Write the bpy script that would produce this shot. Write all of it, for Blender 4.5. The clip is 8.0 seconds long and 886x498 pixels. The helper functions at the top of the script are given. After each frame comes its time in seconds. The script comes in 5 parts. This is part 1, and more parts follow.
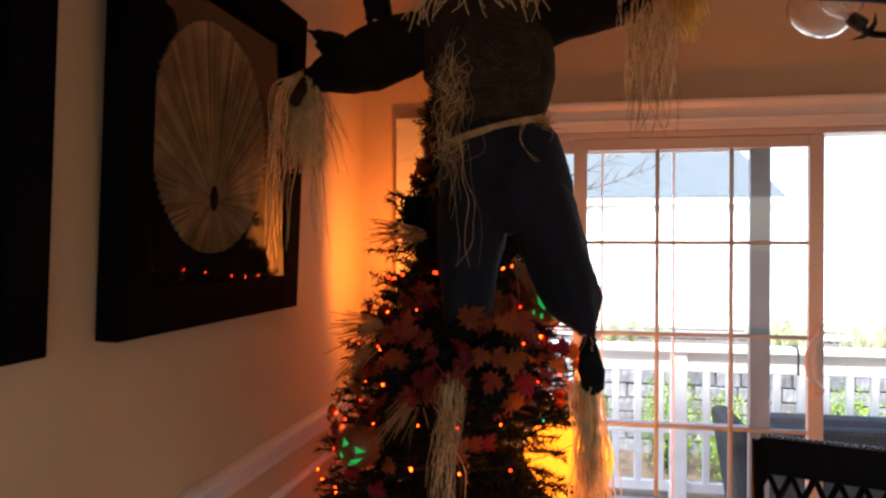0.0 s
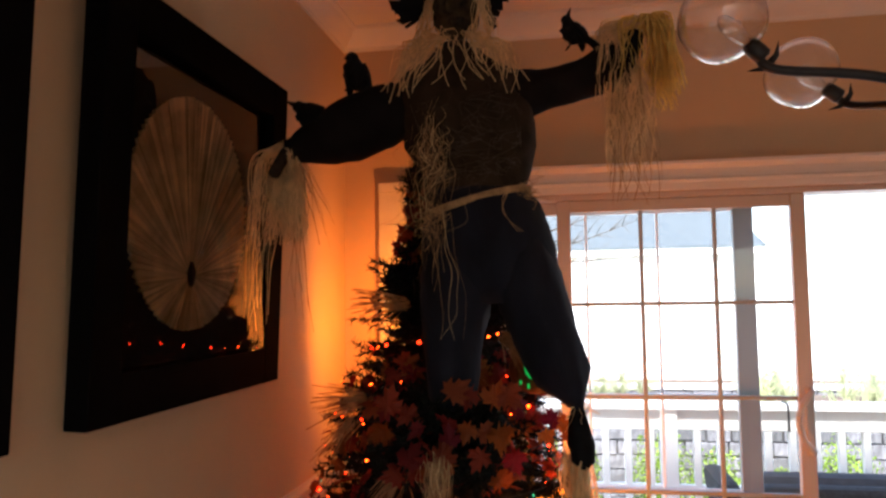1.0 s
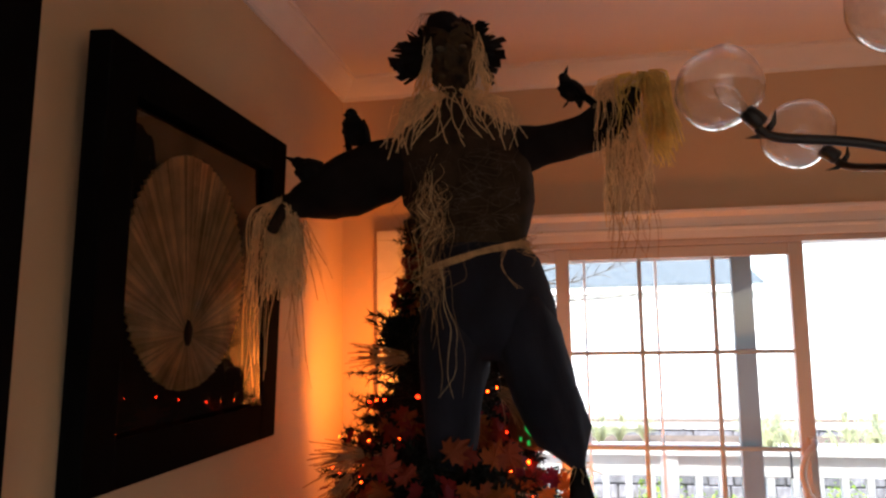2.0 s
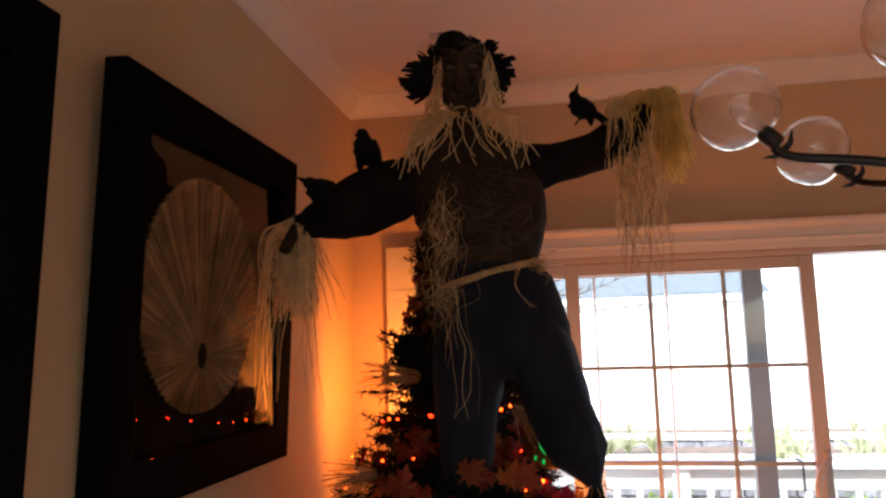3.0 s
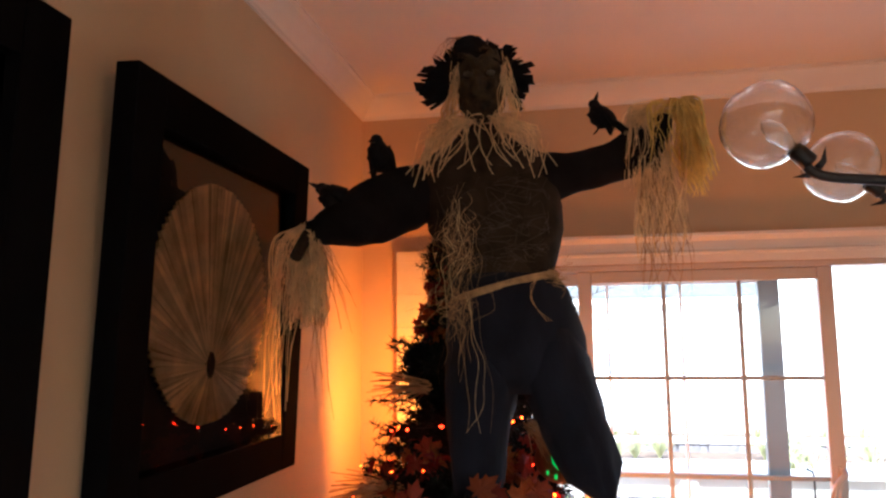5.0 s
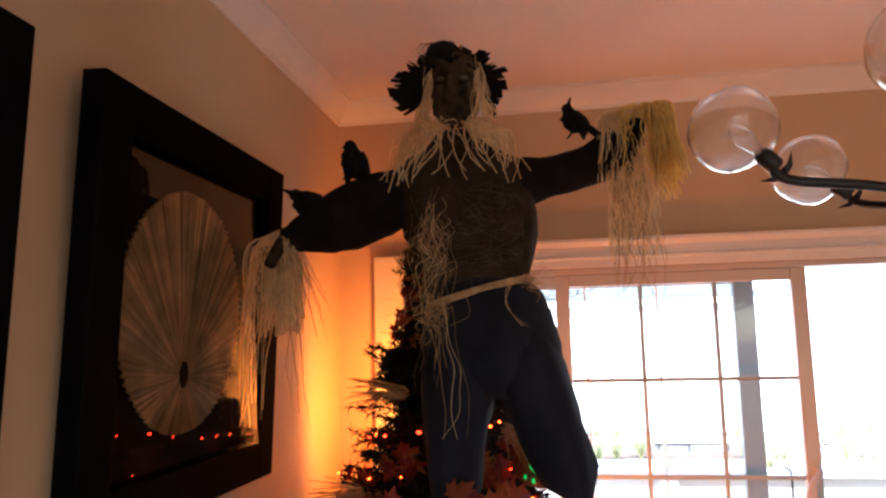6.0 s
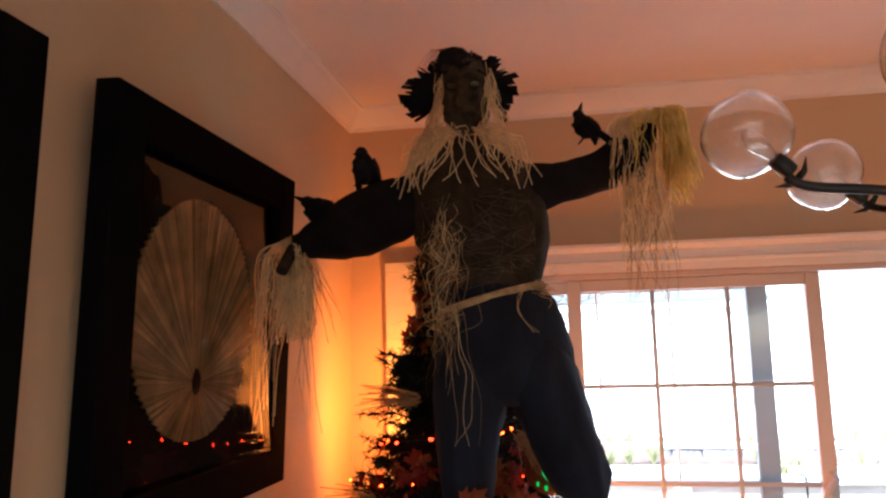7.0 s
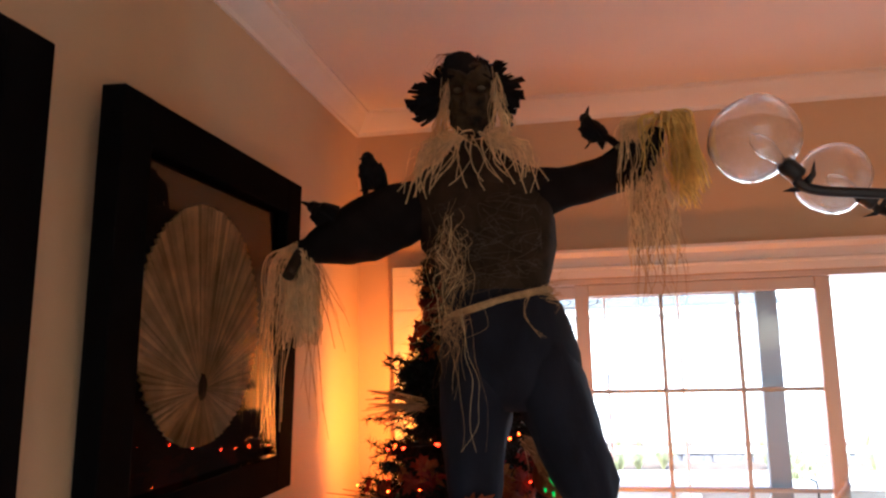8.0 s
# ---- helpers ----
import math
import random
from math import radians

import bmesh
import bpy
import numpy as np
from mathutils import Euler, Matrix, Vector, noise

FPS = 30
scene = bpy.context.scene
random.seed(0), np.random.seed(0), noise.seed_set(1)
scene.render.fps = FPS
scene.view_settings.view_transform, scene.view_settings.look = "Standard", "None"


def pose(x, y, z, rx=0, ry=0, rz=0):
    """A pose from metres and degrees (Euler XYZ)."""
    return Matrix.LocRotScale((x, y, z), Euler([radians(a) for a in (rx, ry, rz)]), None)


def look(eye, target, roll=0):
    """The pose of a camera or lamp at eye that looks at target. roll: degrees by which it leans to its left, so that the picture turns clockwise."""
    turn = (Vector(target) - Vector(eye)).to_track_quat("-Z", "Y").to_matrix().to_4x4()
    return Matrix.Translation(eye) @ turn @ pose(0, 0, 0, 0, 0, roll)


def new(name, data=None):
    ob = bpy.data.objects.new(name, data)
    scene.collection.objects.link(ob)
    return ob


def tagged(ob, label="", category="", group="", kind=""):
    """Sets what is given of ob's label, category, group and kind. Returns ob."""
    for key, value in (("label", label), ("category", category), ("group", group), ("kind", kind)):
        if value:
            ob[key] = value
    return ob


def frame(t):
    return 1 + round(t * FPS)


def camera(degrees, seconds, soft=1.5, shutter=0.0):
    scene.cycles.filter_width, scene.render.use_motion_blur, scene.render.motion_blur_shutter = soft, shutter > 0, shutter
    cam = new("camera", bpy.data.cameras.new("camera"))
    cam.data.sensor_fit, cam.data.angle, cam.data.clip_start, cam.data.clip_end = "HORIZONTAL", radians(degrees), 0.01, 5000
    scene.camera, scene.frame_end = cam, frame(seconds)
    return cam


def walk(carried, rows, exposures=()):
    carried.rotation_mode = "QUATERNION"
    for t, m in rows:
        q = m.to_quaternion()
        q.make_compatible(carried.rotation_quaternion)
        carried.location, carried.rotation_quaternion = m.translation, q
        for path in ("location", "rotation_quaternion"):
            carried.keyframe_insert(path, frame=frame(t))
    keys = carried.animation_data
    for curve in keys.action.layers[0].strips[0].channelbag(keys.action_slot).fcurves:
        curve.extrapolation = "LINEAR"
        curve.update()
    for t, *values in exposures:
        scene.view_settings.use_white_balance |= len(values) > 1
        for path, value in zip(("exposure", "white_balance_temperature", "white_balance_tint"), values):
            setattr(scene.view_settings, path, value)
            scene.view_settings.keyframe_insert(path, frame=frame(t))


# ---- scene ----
cam = camera(62.1, 8.0, soft=2.4, shutter=0.5)
PATH = [
    (0, (0.469, -0.35, 1.572), (0.092, 1.614, 1.565), 0.2),
    (0.5, (0.503, -0.339, 1.613), (0.117, 1.623, 1.648), -0.1),
    (1, (0.468, -0.32, 1.62), (0.133, 1.647, 1.755), -0.8),
    (1.5, (0.471, -0.316, 1.648), (0.15, 1.648, 1.851), -0.8),
    (3, (0.443, -0.322, 1.695), (0.109, 1.632, 1.955), -1.5),
    (3.5, (0.437, -0.308, 1.696), (0.115, 1.645, 1.984), -1.6),
    (4, (0.428, -0.295, 1.703), (0.065, 1.657, 1.94), -0.9),
    (5.5, (0.419, -0.291, 1.74), (0.074, 1.662, 1.997), -0.3),
    (6, (0.437, -0.288, 1.739), (0.133, 1.671, 1.998), -1.3),
    (6.5, (0.437, -0.285, 1.742), (0.116, 1.67, 2.022), -1.4),
    (7, (0.434, -0.286, 1.744), (0.103, 1.667, 2.016), -1.4),
    (7.5, (0.438, -0.285, 1.744), (0.091, 1.665, 2.021), -1.5),
    (8, (0.439, -0.28, 1.747), (0.085, 1.668, 2.03), -1.4),
]
EXPOSURES = [(0, 2.26, 6400, 10), (4, 2.46, 6250, 10), (5.5, 2.96, 5950, 8), (8, 2.96, 5850, 8)]
LAMP, LANTERN = 5.0, 6.6
walk(cam, [(t, look(eye, target, roll)) for t, eye, target, roll in PATH], EXPOSURES)

# ---- world, sun, lamps ----
world = bpy.data.worlds.new("sky")
scene.world = world
world.use_nodes = True
wn = world.node_tree.nodes
sky = wn.new("ShaderNodeTexSky")
sky.sky_type = 'NISHITA'
sky.sun_disc = False
sky.sun_elevation = radians(48)
sky.sun_rotation = radians(200)
sky.air_density = 1.0
sky.dust_density = 1.0
sky.ozone_density = 1.0
wn["Background"].inputs["Strength"].default_value = 0.15
world.node_tree.links.new(sky.outputs[0], wn["Background"].inputs["Color"])

sun_data = bpy.data.lights.new("sun", 'SUN')
sun_data.energy, sun_data.angle, sun_data.color = 3.3, radians(12), (1.0, 0.96, 0.9)
sun = new("sun", sun_data)
sun.matrix_world = look((0, 0, 10), (1.5, 9.0, 0))

# orange bulbs behind the tree: unseen, added corner spotlight, and the pumpkin lantern
SPOT_AT, SPOT_TO = (-0.05, 2.275, 1.52), (-0.24, 2.56, 1.55)
spot = bpy.data.lights.new("spotlight_bulb", 'SPOT')
spot.energy, spot.color, spot.shadow_soft_size = LAMP, (1.0, 0.265, 0.036), 0.03
spot.spot_size, spot.spot_blend = radians(168), 0.5
new("spotlight_bulb", spot).matrix_world = look(SPOT_AT, SPOT_TO)
glow = bpy.data.lights.new("lantern_bulb", 'POINT')
glow.energy, glow.color, glow.shadow_soft_size = LANTERN, (1.0, 0.25, 0.025), 0.06
new("lantern_bulb", glow).location = (0.425, 2.05, 0.93)

# ---- materials ----
def rgba(c):
    return (c[0], c[1], c[2], 1.0)


def mat_basic(name, color, rough=0.6, metal=0.0, var=0.15, scale=8.0, bump=0.0, bump_scale=60.0, emit=None, emit_strength=0.0,
              rand=0.0, specular=0.5, stretch=(1, 1, 1)):
    m = bpy.data.materials.new(name)
    m.use_nodes = True
    nt = m.node_tree
    b = nt.nodes["Principled BSDF"]
    b.inputs["Roughness"].default_value = rough
    b.inputs["Metallic"].default_value = metal
    b.inputs["Specular IOR Level"].default_value = specular
    tc = nt.nodes.new("ShaderNodeTexCoord")
    mp = nt.nodes.new("ShaderNodeMapping")
    mp.inputs["Scale"].default_value = stretch
    nt.links.new(tc.outputs["Object"], mp.inputs["Vector"])
    n1 = nt.nodes.new("ShaderNodeTexNoise")
    n1.inputs["Scale"].default_value = scale
    n1.inputs["Detail"].default_value = 6
    nt.links.new(mp.outputs[0], n1.inputs["Vector"])
    ramp = nt.nodes.new("ShaderNodeValToRGB")
    ramp.color_ramp.elements[0].position = 0.3
    ramp.color_ramp.elements[1].position = 0.7
    ramp.color_ramp.elements[0].color = rgba([c * (1 - var) for c in color])
    ramp.color_ramp.elements[1].color = rgba([min(1, c * (1 + var)) for c in color])
    nt.links.new(n1.outputs["Fac"], ramp.inputs["Fac"])
    last = ramp.outputs["Color"]
    if rand:
        oi = nt.nodes.new("ShaderNodeObjectInfo")
        hsv = nt.nodes.new("ShaderNodeHueSaturation")
        mr = nt.nodes.new("ShaderNodeMapRange")
        mr.inputs["To Min"].default_value = 1 - rand
        mr.inputs["To Max"].default_value = 1 + rand
        nt.links.new(oi.outputs["Random"], mr.inputs["Value"])
        nt.links.new(mr.outputs[0], hsv.inputs["Value"])
        mh = nt.nodes.new("ShaderNodeMapRange")
        mh.inputs["To Min"].default_value = 0.5 - rand * 0.08
        mh.inputs["To Max"].default_value = 0.5 + rand * 0.08
        nt.links.new(oi.outputs["Random"], mh.inputs["Value"])
        nt.links.new(mh.outputs[0], hsv.inputs["Hue"])
        nt.links.new(last, hsv.inputs["Color"])
        last = hsv.outputs[0]
    nt.links.new(last, b.inputs["Base Color"])
    if bump:
        n2 = nt.nodes.new("ShaderNodeTexNoise")
        n2.inputs["Scale"].default_value = bump_scale
        n2.inputs["Detail"].default_value = 4
        nt.links.new(mp.outputs[0], n2.inputs["Vector"])
        bp = nt.nodes.new("ShaderNodeBump")
        bp.inputs["Strength"].default_value = bump
        bp.inputs["Distance"].default_value = 0.004
        nt.links.new(n2.outputs["Fac"], bp.inputs["Height"])
        nt.links.new(bp.outputs[0], b.inputs["Normal"])
    if emit:
        b.inputs["Emission Color"].default_value = rgba(emit)
        b.inputs["Emission Strength"].default_value = emit_strength
    return m


def mat_pane(name, ior=1.45, rough=0.0, tint=(1, 1, 1)):
    """Thin pane: clear, with a mirror-like coat that grows at grazing angles."""
    m = bpy.data.materials.new(name)
    m.use_nodes = True
    nt = m.node_tree
    nt.nodes.remove(nt.nodes["Principled BSDF"])
    out = nt.nodes["Material Output"]
    tr = nt.nodes.new("ShaderNodeBsdfTransparent")
    tr.inputs["Color"].default_value = rgba(tint)
    gl = nt.nodes.new("ShaderNodeBsdfGlossy")
    gl.inputs["Roughness"].default_value = rough
    fr = nt.nodes.new("ShaderNodeFresnel")
    fr.inputs["IOR"].default_value = ior
    mx = nt.nodes.new("ShaderNodeMixShader")
    nt.links.new(fr.outputs[0], mx.inputs[0])
    nt.links.new(tr.outputs[0], mx.inputs[1])
    nt.links.new(gl.outputs[0], mx.inputs[2])
    nt.links.new(mx.outputs[0], out.inputs["Surface"])
    return m


def mat_thin(name, color, trans=0.5, var=0.25, rand=0.0, scale=40.0):
    """Thin leaf or straw: reflects and lets light through."""
    m = mat_basic(name, color, rough=0.7, var=var, scale=scale, rand=rand)
    nt = m.node_tree
    b = nt.nodes["Principled BSDF"]
    src = b.inputs["Base Color"].links[0].from_socket
    tl = nt.nodes.new("ShaderNodeBsdfTranslucent")
    nt.links.new(src, tl.inputs["Color"])
    mx = nt.nodes.new("ShaderNodeMixShader")
    mx.inputs[0].default_value = trans
    nt.links.new(b.outputs[0], mx.inputs[1])
    nt.links.new(tl.outputs[0], mx.inputs[2])
    nt.links.new(mx.outputs[0], nt.nodes["Material Output"].inputs["Surface"])
    return m


WALL = mat_basic("wall_paint", (0.60, 0.43, 0.265), rough=0.75, var=0.04, scale=3.0, bump=0.12, bump_scale=220)
CEIL = mat_basic("ceiling_paint", (0.78, 0.74, 0.69), rough=0.85, var=0.03, scale=2.0, bump=0.15, bump_scale=160)
TRIM = mat_basic("white_trim", (0.78, 0.74, 0.70), rough=0.4, var=0.04, scale=5.0, bump=0.05, bump_scale=90)
# fixed leaf stiles: white vinyl darkened, the shade behind the front glass put into colour
VINYL_SHADED = mat_basic("shaded_vinyl", (0.20, 0.235, 0.25), rough=0.4, var=0.05, scale=6.0)
# sliding leaf bars: vinyl turned cool grey, window glare put into the colour
MUNTIN_GLARE = mat_basic("glare_grid_bar", (0.34, 0.37, 0.38), rough=0.4, var=0.04, scale=6.0)
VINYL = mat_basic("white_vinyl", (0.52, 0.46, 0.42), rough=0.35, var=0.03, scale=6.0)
FLOOR = mat_basic("wood_floor", (0.36, 0.30, 0.24), rough=0.35, var=0.35, scale=3.0, stretch=(1, 8, 1), bump=0.1)
FRAME_BLACK = mat_basic("black_lacquer", (0.0045, 0.0042, 0.0045), rough=0.55, var=0.2, scale=10, bump=0.05, bump_scale=140, specular=0.004)
MAT_DARK = mat_basic("dark_mat_board", (0.006, 0.0045, 0.004), rough=0.85, var=0.3, scale=30, bump=0.2, bump_scale=300)
FAN = mat_basic("dried_palm", (0.76, 0.60, 0.36), rough=0.8, var=0.3, scale=14, bump=0.3, bump_scale=120, specular=0.15)
nt = FAN.node_tree
geo, hue, rng_map = nt.nodes.new("ShaderNodeNewGeometry"), nt.nodes.new("ShaderNodeHueSaturation"), nt.nodes.new("ShaderNodeMapRange")
rng_map.inputs["To Min"].default_value, rng_map.inputs["To Max"].default_value = 0.62, 1.3
nt.links.new(geo.outputs["Random Per Island"], rng_map.inputs["Value"])
nt.links.new(rng_map.outputs[0], hue.inputs["Value"])
base_in = nt.nodes["Principled BSDF"].inputs["Base Color"]
nt.links.new(base_in.links[0].from_socket, hue.inputs["Color"])
nt.links.new(hue.outputs[0], base_in)
HUB = mat_basic("dark_seed", (0.03, 0.02, 0.015), rough=0.7, var=0.3, scale=60, bump=0.5)
PANE = mat_pane("picture_glass", 1.9)
DOORGLASS = mat_pane("door_glass", 1.45)
IRON = mat_basic("black_iron", (0.012, 0.011, 0.012), rough=0.42, metal=0.3, var=0.3, scale=40, bump=0.2, bump_scale=200)
SHIRT = mat_basic("dark_mesh_cloth", (0.036, 0.024, 0.016), rough=0.95, var=0.45, scale=18, bump=0.8, bump_scale=90, specular=0.1)
SLEEVE = mat_basic("black_sleeve", (0.010, 0.008, 0.008), rough=0.95, var=0.3, scale=15, bump=0.5, bump_scale=60, specular=0.1)
PANTS = mat_basic("navy_cloth", (0.012, 0.0135, 0.022), rough=0.9, var=0.35, scale=12, bump=0.9, bump_scale=22, specular=0.15, stretch=(1, 1, 0.45))
PANTS.node_tree.nodes["Principled BSDF"].inputs["Sheen Weight"].default_value = 0.02
FELT = mat_basic("black_felt", (0.008, 0.008, 0.009), rough=0.95, var=0.3, scale=30, bump=0.6, bump_scale=120, specular=0.1)
MASK = mat_basic("mask_latex", (0.046, 0.030, 0.015), rough=0.6, var=0.95, scale=30, bump=1.0, bump_scale=70, specular=0.2)
EYE_GLASS = mat_basic("dull_eye", (0.15, 0.12, 0.08), rough=0.3, var=0.2, scale=60)
STRAW = mat_thin("straw", (0.80, 0.60, 0.33), trans=0.45, scale=30)
STRAW_Y = mat_thin("yellow_straw", (0.84, 0.62, 0.20), trans=0.45, scale=30)
NET = mat_basic("brown_netting", (0.075, 0.054, 0.038), rough=0.95, var=0.3, scale=60)
TWINE = mat_basic("twine", (0.40, 0.25, 0.12), rough=0.9, var=0.35, scale=60, bump=0.5, bump_scale=200)


# ---- mesh helpers ----
def box(bm, x0, x1, y0, y1, z0, z1, bevel=0.0, mi=0):
    verts = [bm.verts.new((x, y, z)) for x in (x0, x1) for y in (y0, y1) for z in (z0, z1)]
    idx = ((0, 1, 3, 2), (4, 6, 7, 5), (0, 4, 5, 1), (2, 3, 7, 6), (0, 2, 6, 4), (1, 5, 7, 3))
    faces = [bm.faces.new([verts[i] for i in f]) for f in idx]
    for f in faces:
        f.material_index = mi
    if bevel:
        edges = list({e for f in faces for e in f.edges})
        bmesh.ops.bevel(bm, geom=edges, offset=bevel, segments=2, affect='EDGES', profile=0.5)
    return faces


def tube(bm, pts, radii, seg=8, mi=0, flat=1.0, cap=True, smooth=True):
    """A tube along points, with a radius at each; flat squeezes it along its second axis."""
    pts = [Vector(p) for p in pts]
    if not isinstance(radii, (list, tuple)):
        radii = [radii] * len(pts)
    rings = []
    d0 = (pts[1] - pts[0]).normalized()
    side = d0.cross(Vector((0.13, 1, 0.21)))
    if side.length < 1e-3:
        side = d0.cross(Vector((1, 0, 0)))
    side.normalize()
    for i, p in enumerate(pts):
        d = (pts[min(i + 1, len(pts) - 1)] - pts[max(i - 1, 0)]).normalized()
        side = (side - d * side.dot(d)).normalized()
        up = d.cross(side)
        r = radii[i]
        rings.append([bm.verts.new(p + side * (r * math.cos(2 * math.pi * k / seg)) + up * (r * flat * math.sin(2 * math.pi * k / seg))) for k in range(seg)])
    for a, b in zip(rings, rings[1:]):
        for k in range(seg):
            f = bm.faces.new((a[k], a[(k + 1) % seg], b[(k + 1) % seg], b[k]))
            f.material_index, f.smooth = mi, smooth
    if cap:
        for ring in (rings[0], rings[-1]):
            f = bm.faces.new(ring)
            f.material_index = mi
    return rings


def loft(bm, sections, seg=24, mi=0, wob=0.0, cap=True):
    """Stacked ellipses (centre x, y, z, half-width x, half-depth y) with a wobble for cloth."""
    rings = []
    for i, (cx, cy, cz, rx, ry) in enumerate(sections):
        ring = []
        for k in range(seg):
            a = 2 * math.pi * k / seg
            w = 1 + wob * noise.noise(Vector((math.cos(a) * 2.3 + cx * 7, math.sin(a) * 2.3, cz * 13)))
            ring.append(bm.verts.new((cx + rx * w * math.cos(a), cy + ry * w * math.sin(a), cz)))
        rings.append(ring)
    for a, b in zip(rings, rings[1:]):
        for k in range(seg):
            f = bm.faces.new((a[k], a[(k + 1) % seg], b[(k + 1) % seg], b[k]))
            f.material_index, f.smooth = mi, True
    if cap:
        for ring in (rings[0], rings[-1]):
            f = bm.faces.new(ring)
            f.material_index, f.smooth = mi, True
    return rings


def ball(bm, c, r, mi=0, seg=16, rings=10, jitter=0.0):
    """An ellipsoid, r one radius or three."""
    if not isinstance(r, (list, tuple)):
        r = (r, r, r)
    made = bmesh.ops.create_uvsphere(bm, u_segments=seg, v_segments=rings, radius=1.0)
    for v in made["verts"]:
        k = 1 + jitter * noise.noise(v.co * 2.5)
        v.co = Vector((c[0] + v.co.x * r[0] * k, c[1] + v.co.y * r[1] * k, c[2] + v.co.z * r[2] * k))
    for f in {f for v in made["verts"] for f in v.link_faces}:
        f.material_index, f.smooth = mi, True
    return made["verts"]


def smooth_path(pts, n=6):
    """Catmull-Rom through the points, n steps between two."""
    pts = [Vector(p) for p in pts]
    ext = [pts[0] * 2 - pts[1]] + pts + [pts[-1] * 2 - pts[-2]]
    out = []
    for i in range(1, len(ext) - 2):
        p0, p1, p2, p3 = ext[i - 1:i + 3]
        for s in range(n):
            t = s / n
            out.append(0.5 * ((2 * p1) + (p2 - p0) * t + (2 * p0 - 5 * p1 + 4 * p2 - p3) * t * t + (3 * p1 - p0 - 3 * p2 + p3) * t ** 3))
    out.append(pts[-1])
    return out


def strand(bm, pts, w, mi=0, twist=0.0, n=3):
    """A flat straw with a slight fold, w metres wide."""
    pts = smooth_path(pts, n)
    ang = twist
    prev = None
    for i, p in enumerate(pts):
        d = (pts[min(i + 1, len(pts) - 1)] - pts[max(i - 1, 0)])
        if d.length < 1e-6:
            d = Vector((0, 0, -1))
        d.normalize()
        side = d.cross(Vector((math.sin(ang), math.cos(ang), 0.1)))
        if side.length < 1e-4:
            side = d.cross(Vector((1, 0, 0)))
        side.normalize()
        nrm = d.cross(side)
        k = w * (1 - 0.45 * i / (len(pts) - 1)) / 2
        cur = (bm.verts.new(p - side * k), bm.verts.new(p + nrm * k * 0.6), bm.verts.new(p + side * k))
        if prev:
            for a in (0, 1):
                f = bm.faces.new((prev[a], prev[a + 1], cur[a + 1], cur[a]))
                f.material_index = mi
        prev = cur


def mesh_ob(name, bm, mats, parent=None):
    me = bpy.data.meshes.new(name)
    bmesh.ops.recalc_face_normals(bm, faces=bm.faces)
    bm.to_mesh(me)
    bm.free()
    for m in (mats if isinstance(mats, (list, tuple)) else [mats]):
        me.materials.append(m)
    ob = new(name, me)
    if parent is not None:
        ob.parent = parent
    return ob


def part(name, bm, material, parent, label=""):
    ob = mesh_ob(name, bm, material, parent)
    if label:
        ob["label"] = label
    return ob


def thing(name, label, category, group="", loc=(0, 0, 0)):
    e = new(name)
    e.empty_display_size = 0.05
    e.location = loc
    return tagged(e, label, category, group)


def boxes(name, mat, *dims, bevel=0.0, parent=None):
    bm = bmesh.new()
    for d in dims:
        box(bm, *d, bevel=bevel)
    return mesh_ob(name, bm, mat, parent)


# ---- the room ----
WX, WY, CZ = -0.442, 2.605, 2.745       # inner faces of the picture wall, of the door wall, and the ceiling
EX, SY = 3.40, -3.20
OX0, OX1, OZ = -0.177, 2.30, 2.022      # door opening

tagged(boxes("wall_west", WALL, (WX - 0.12, WX, SY - 0.12, WY + 0.16, -0.02, CZ + 0.1)),
       "beige painted wall with two framed pictures", "wall", kind="structure")
tagged(boxes("wall_north", WALL, (WX, OX0, WY, WY + 0.16, 0, CZ + 0.1), (OX0, OX1, WY, WY + 0.16, OZ, CZ + 0.1), (OX1, EX, WY, WY + 0.16, 0, CZ + 0.1)),
       "beige painted wall with a sliding glass door", "wall", kind="structure")
tagged(boxes("wall_east", WALL, (EX, EX + 0.12, SY - 0.12, WY + 0.16, -0.02, CZ + 0.1)), "beige painted side wall of the dining room", "wall", kind="structure")
# unseen wall; its window opening is added to let fill daylight in
tagged(boxes("wall_south", WALL, (WX, 0.5, SY - 0.12, SY, 0, CZ + 0.1), (2.7, EX, SY - 0.12, SY, 0, CZ + 0.1),
             (0.5, 2.7, SY - 0.12, SY, 2.15, CZ + 0.1), (0.5, 2.7, SY - 0.12, SY, 0, 0.7)),
       "unseen beige painted wall with a wide opening added for fill daylight", "wall", kind="structure")
tagged(boxes("floor", FLOOR, (WX, EX, SY, WY + 0.16, -0.12, 0)), "brown wooden floor of the dining room", "floor", kind="structure")
tagged(boxes("ceiling", CEIL, (WX, EX, SY, WY, CZ, CZ + 0.1)), "white painted plaster ceiling", "ceiling", kind="structure")


def moulding(name, profile, runs, mat, label):
    """Extrudes a profile of (out, z) along straight runs: (start, end, outward)."""
    bm = bmesh.new()
    for a, b, out in runs:
        a, b, out = Vector(a), Vector(b), Vector(out)
        d = (b - a).normalized()
        ra = [bm.verts.new(a + out * o + d * o * mit + Vector((0, 0, z))) for o, z in profile for mit in (1 if a.z >= 0 else 0,)]
        rb = [bm.verts.new(b + out * o - d * o + Vector((0, 0, z))) for o, z in profile]
        n = len(profile)
        for k in range(n):
            bm.faces.new((ra[k], ra[(k + 1) % n], rb[(k + 1) % n], rb[k]))
        bm.faces.new(ra)
        bm.faces.new(rb)
    return tagged(mesh_ob(name, bm, mat), label, "moulding", kind="structure")


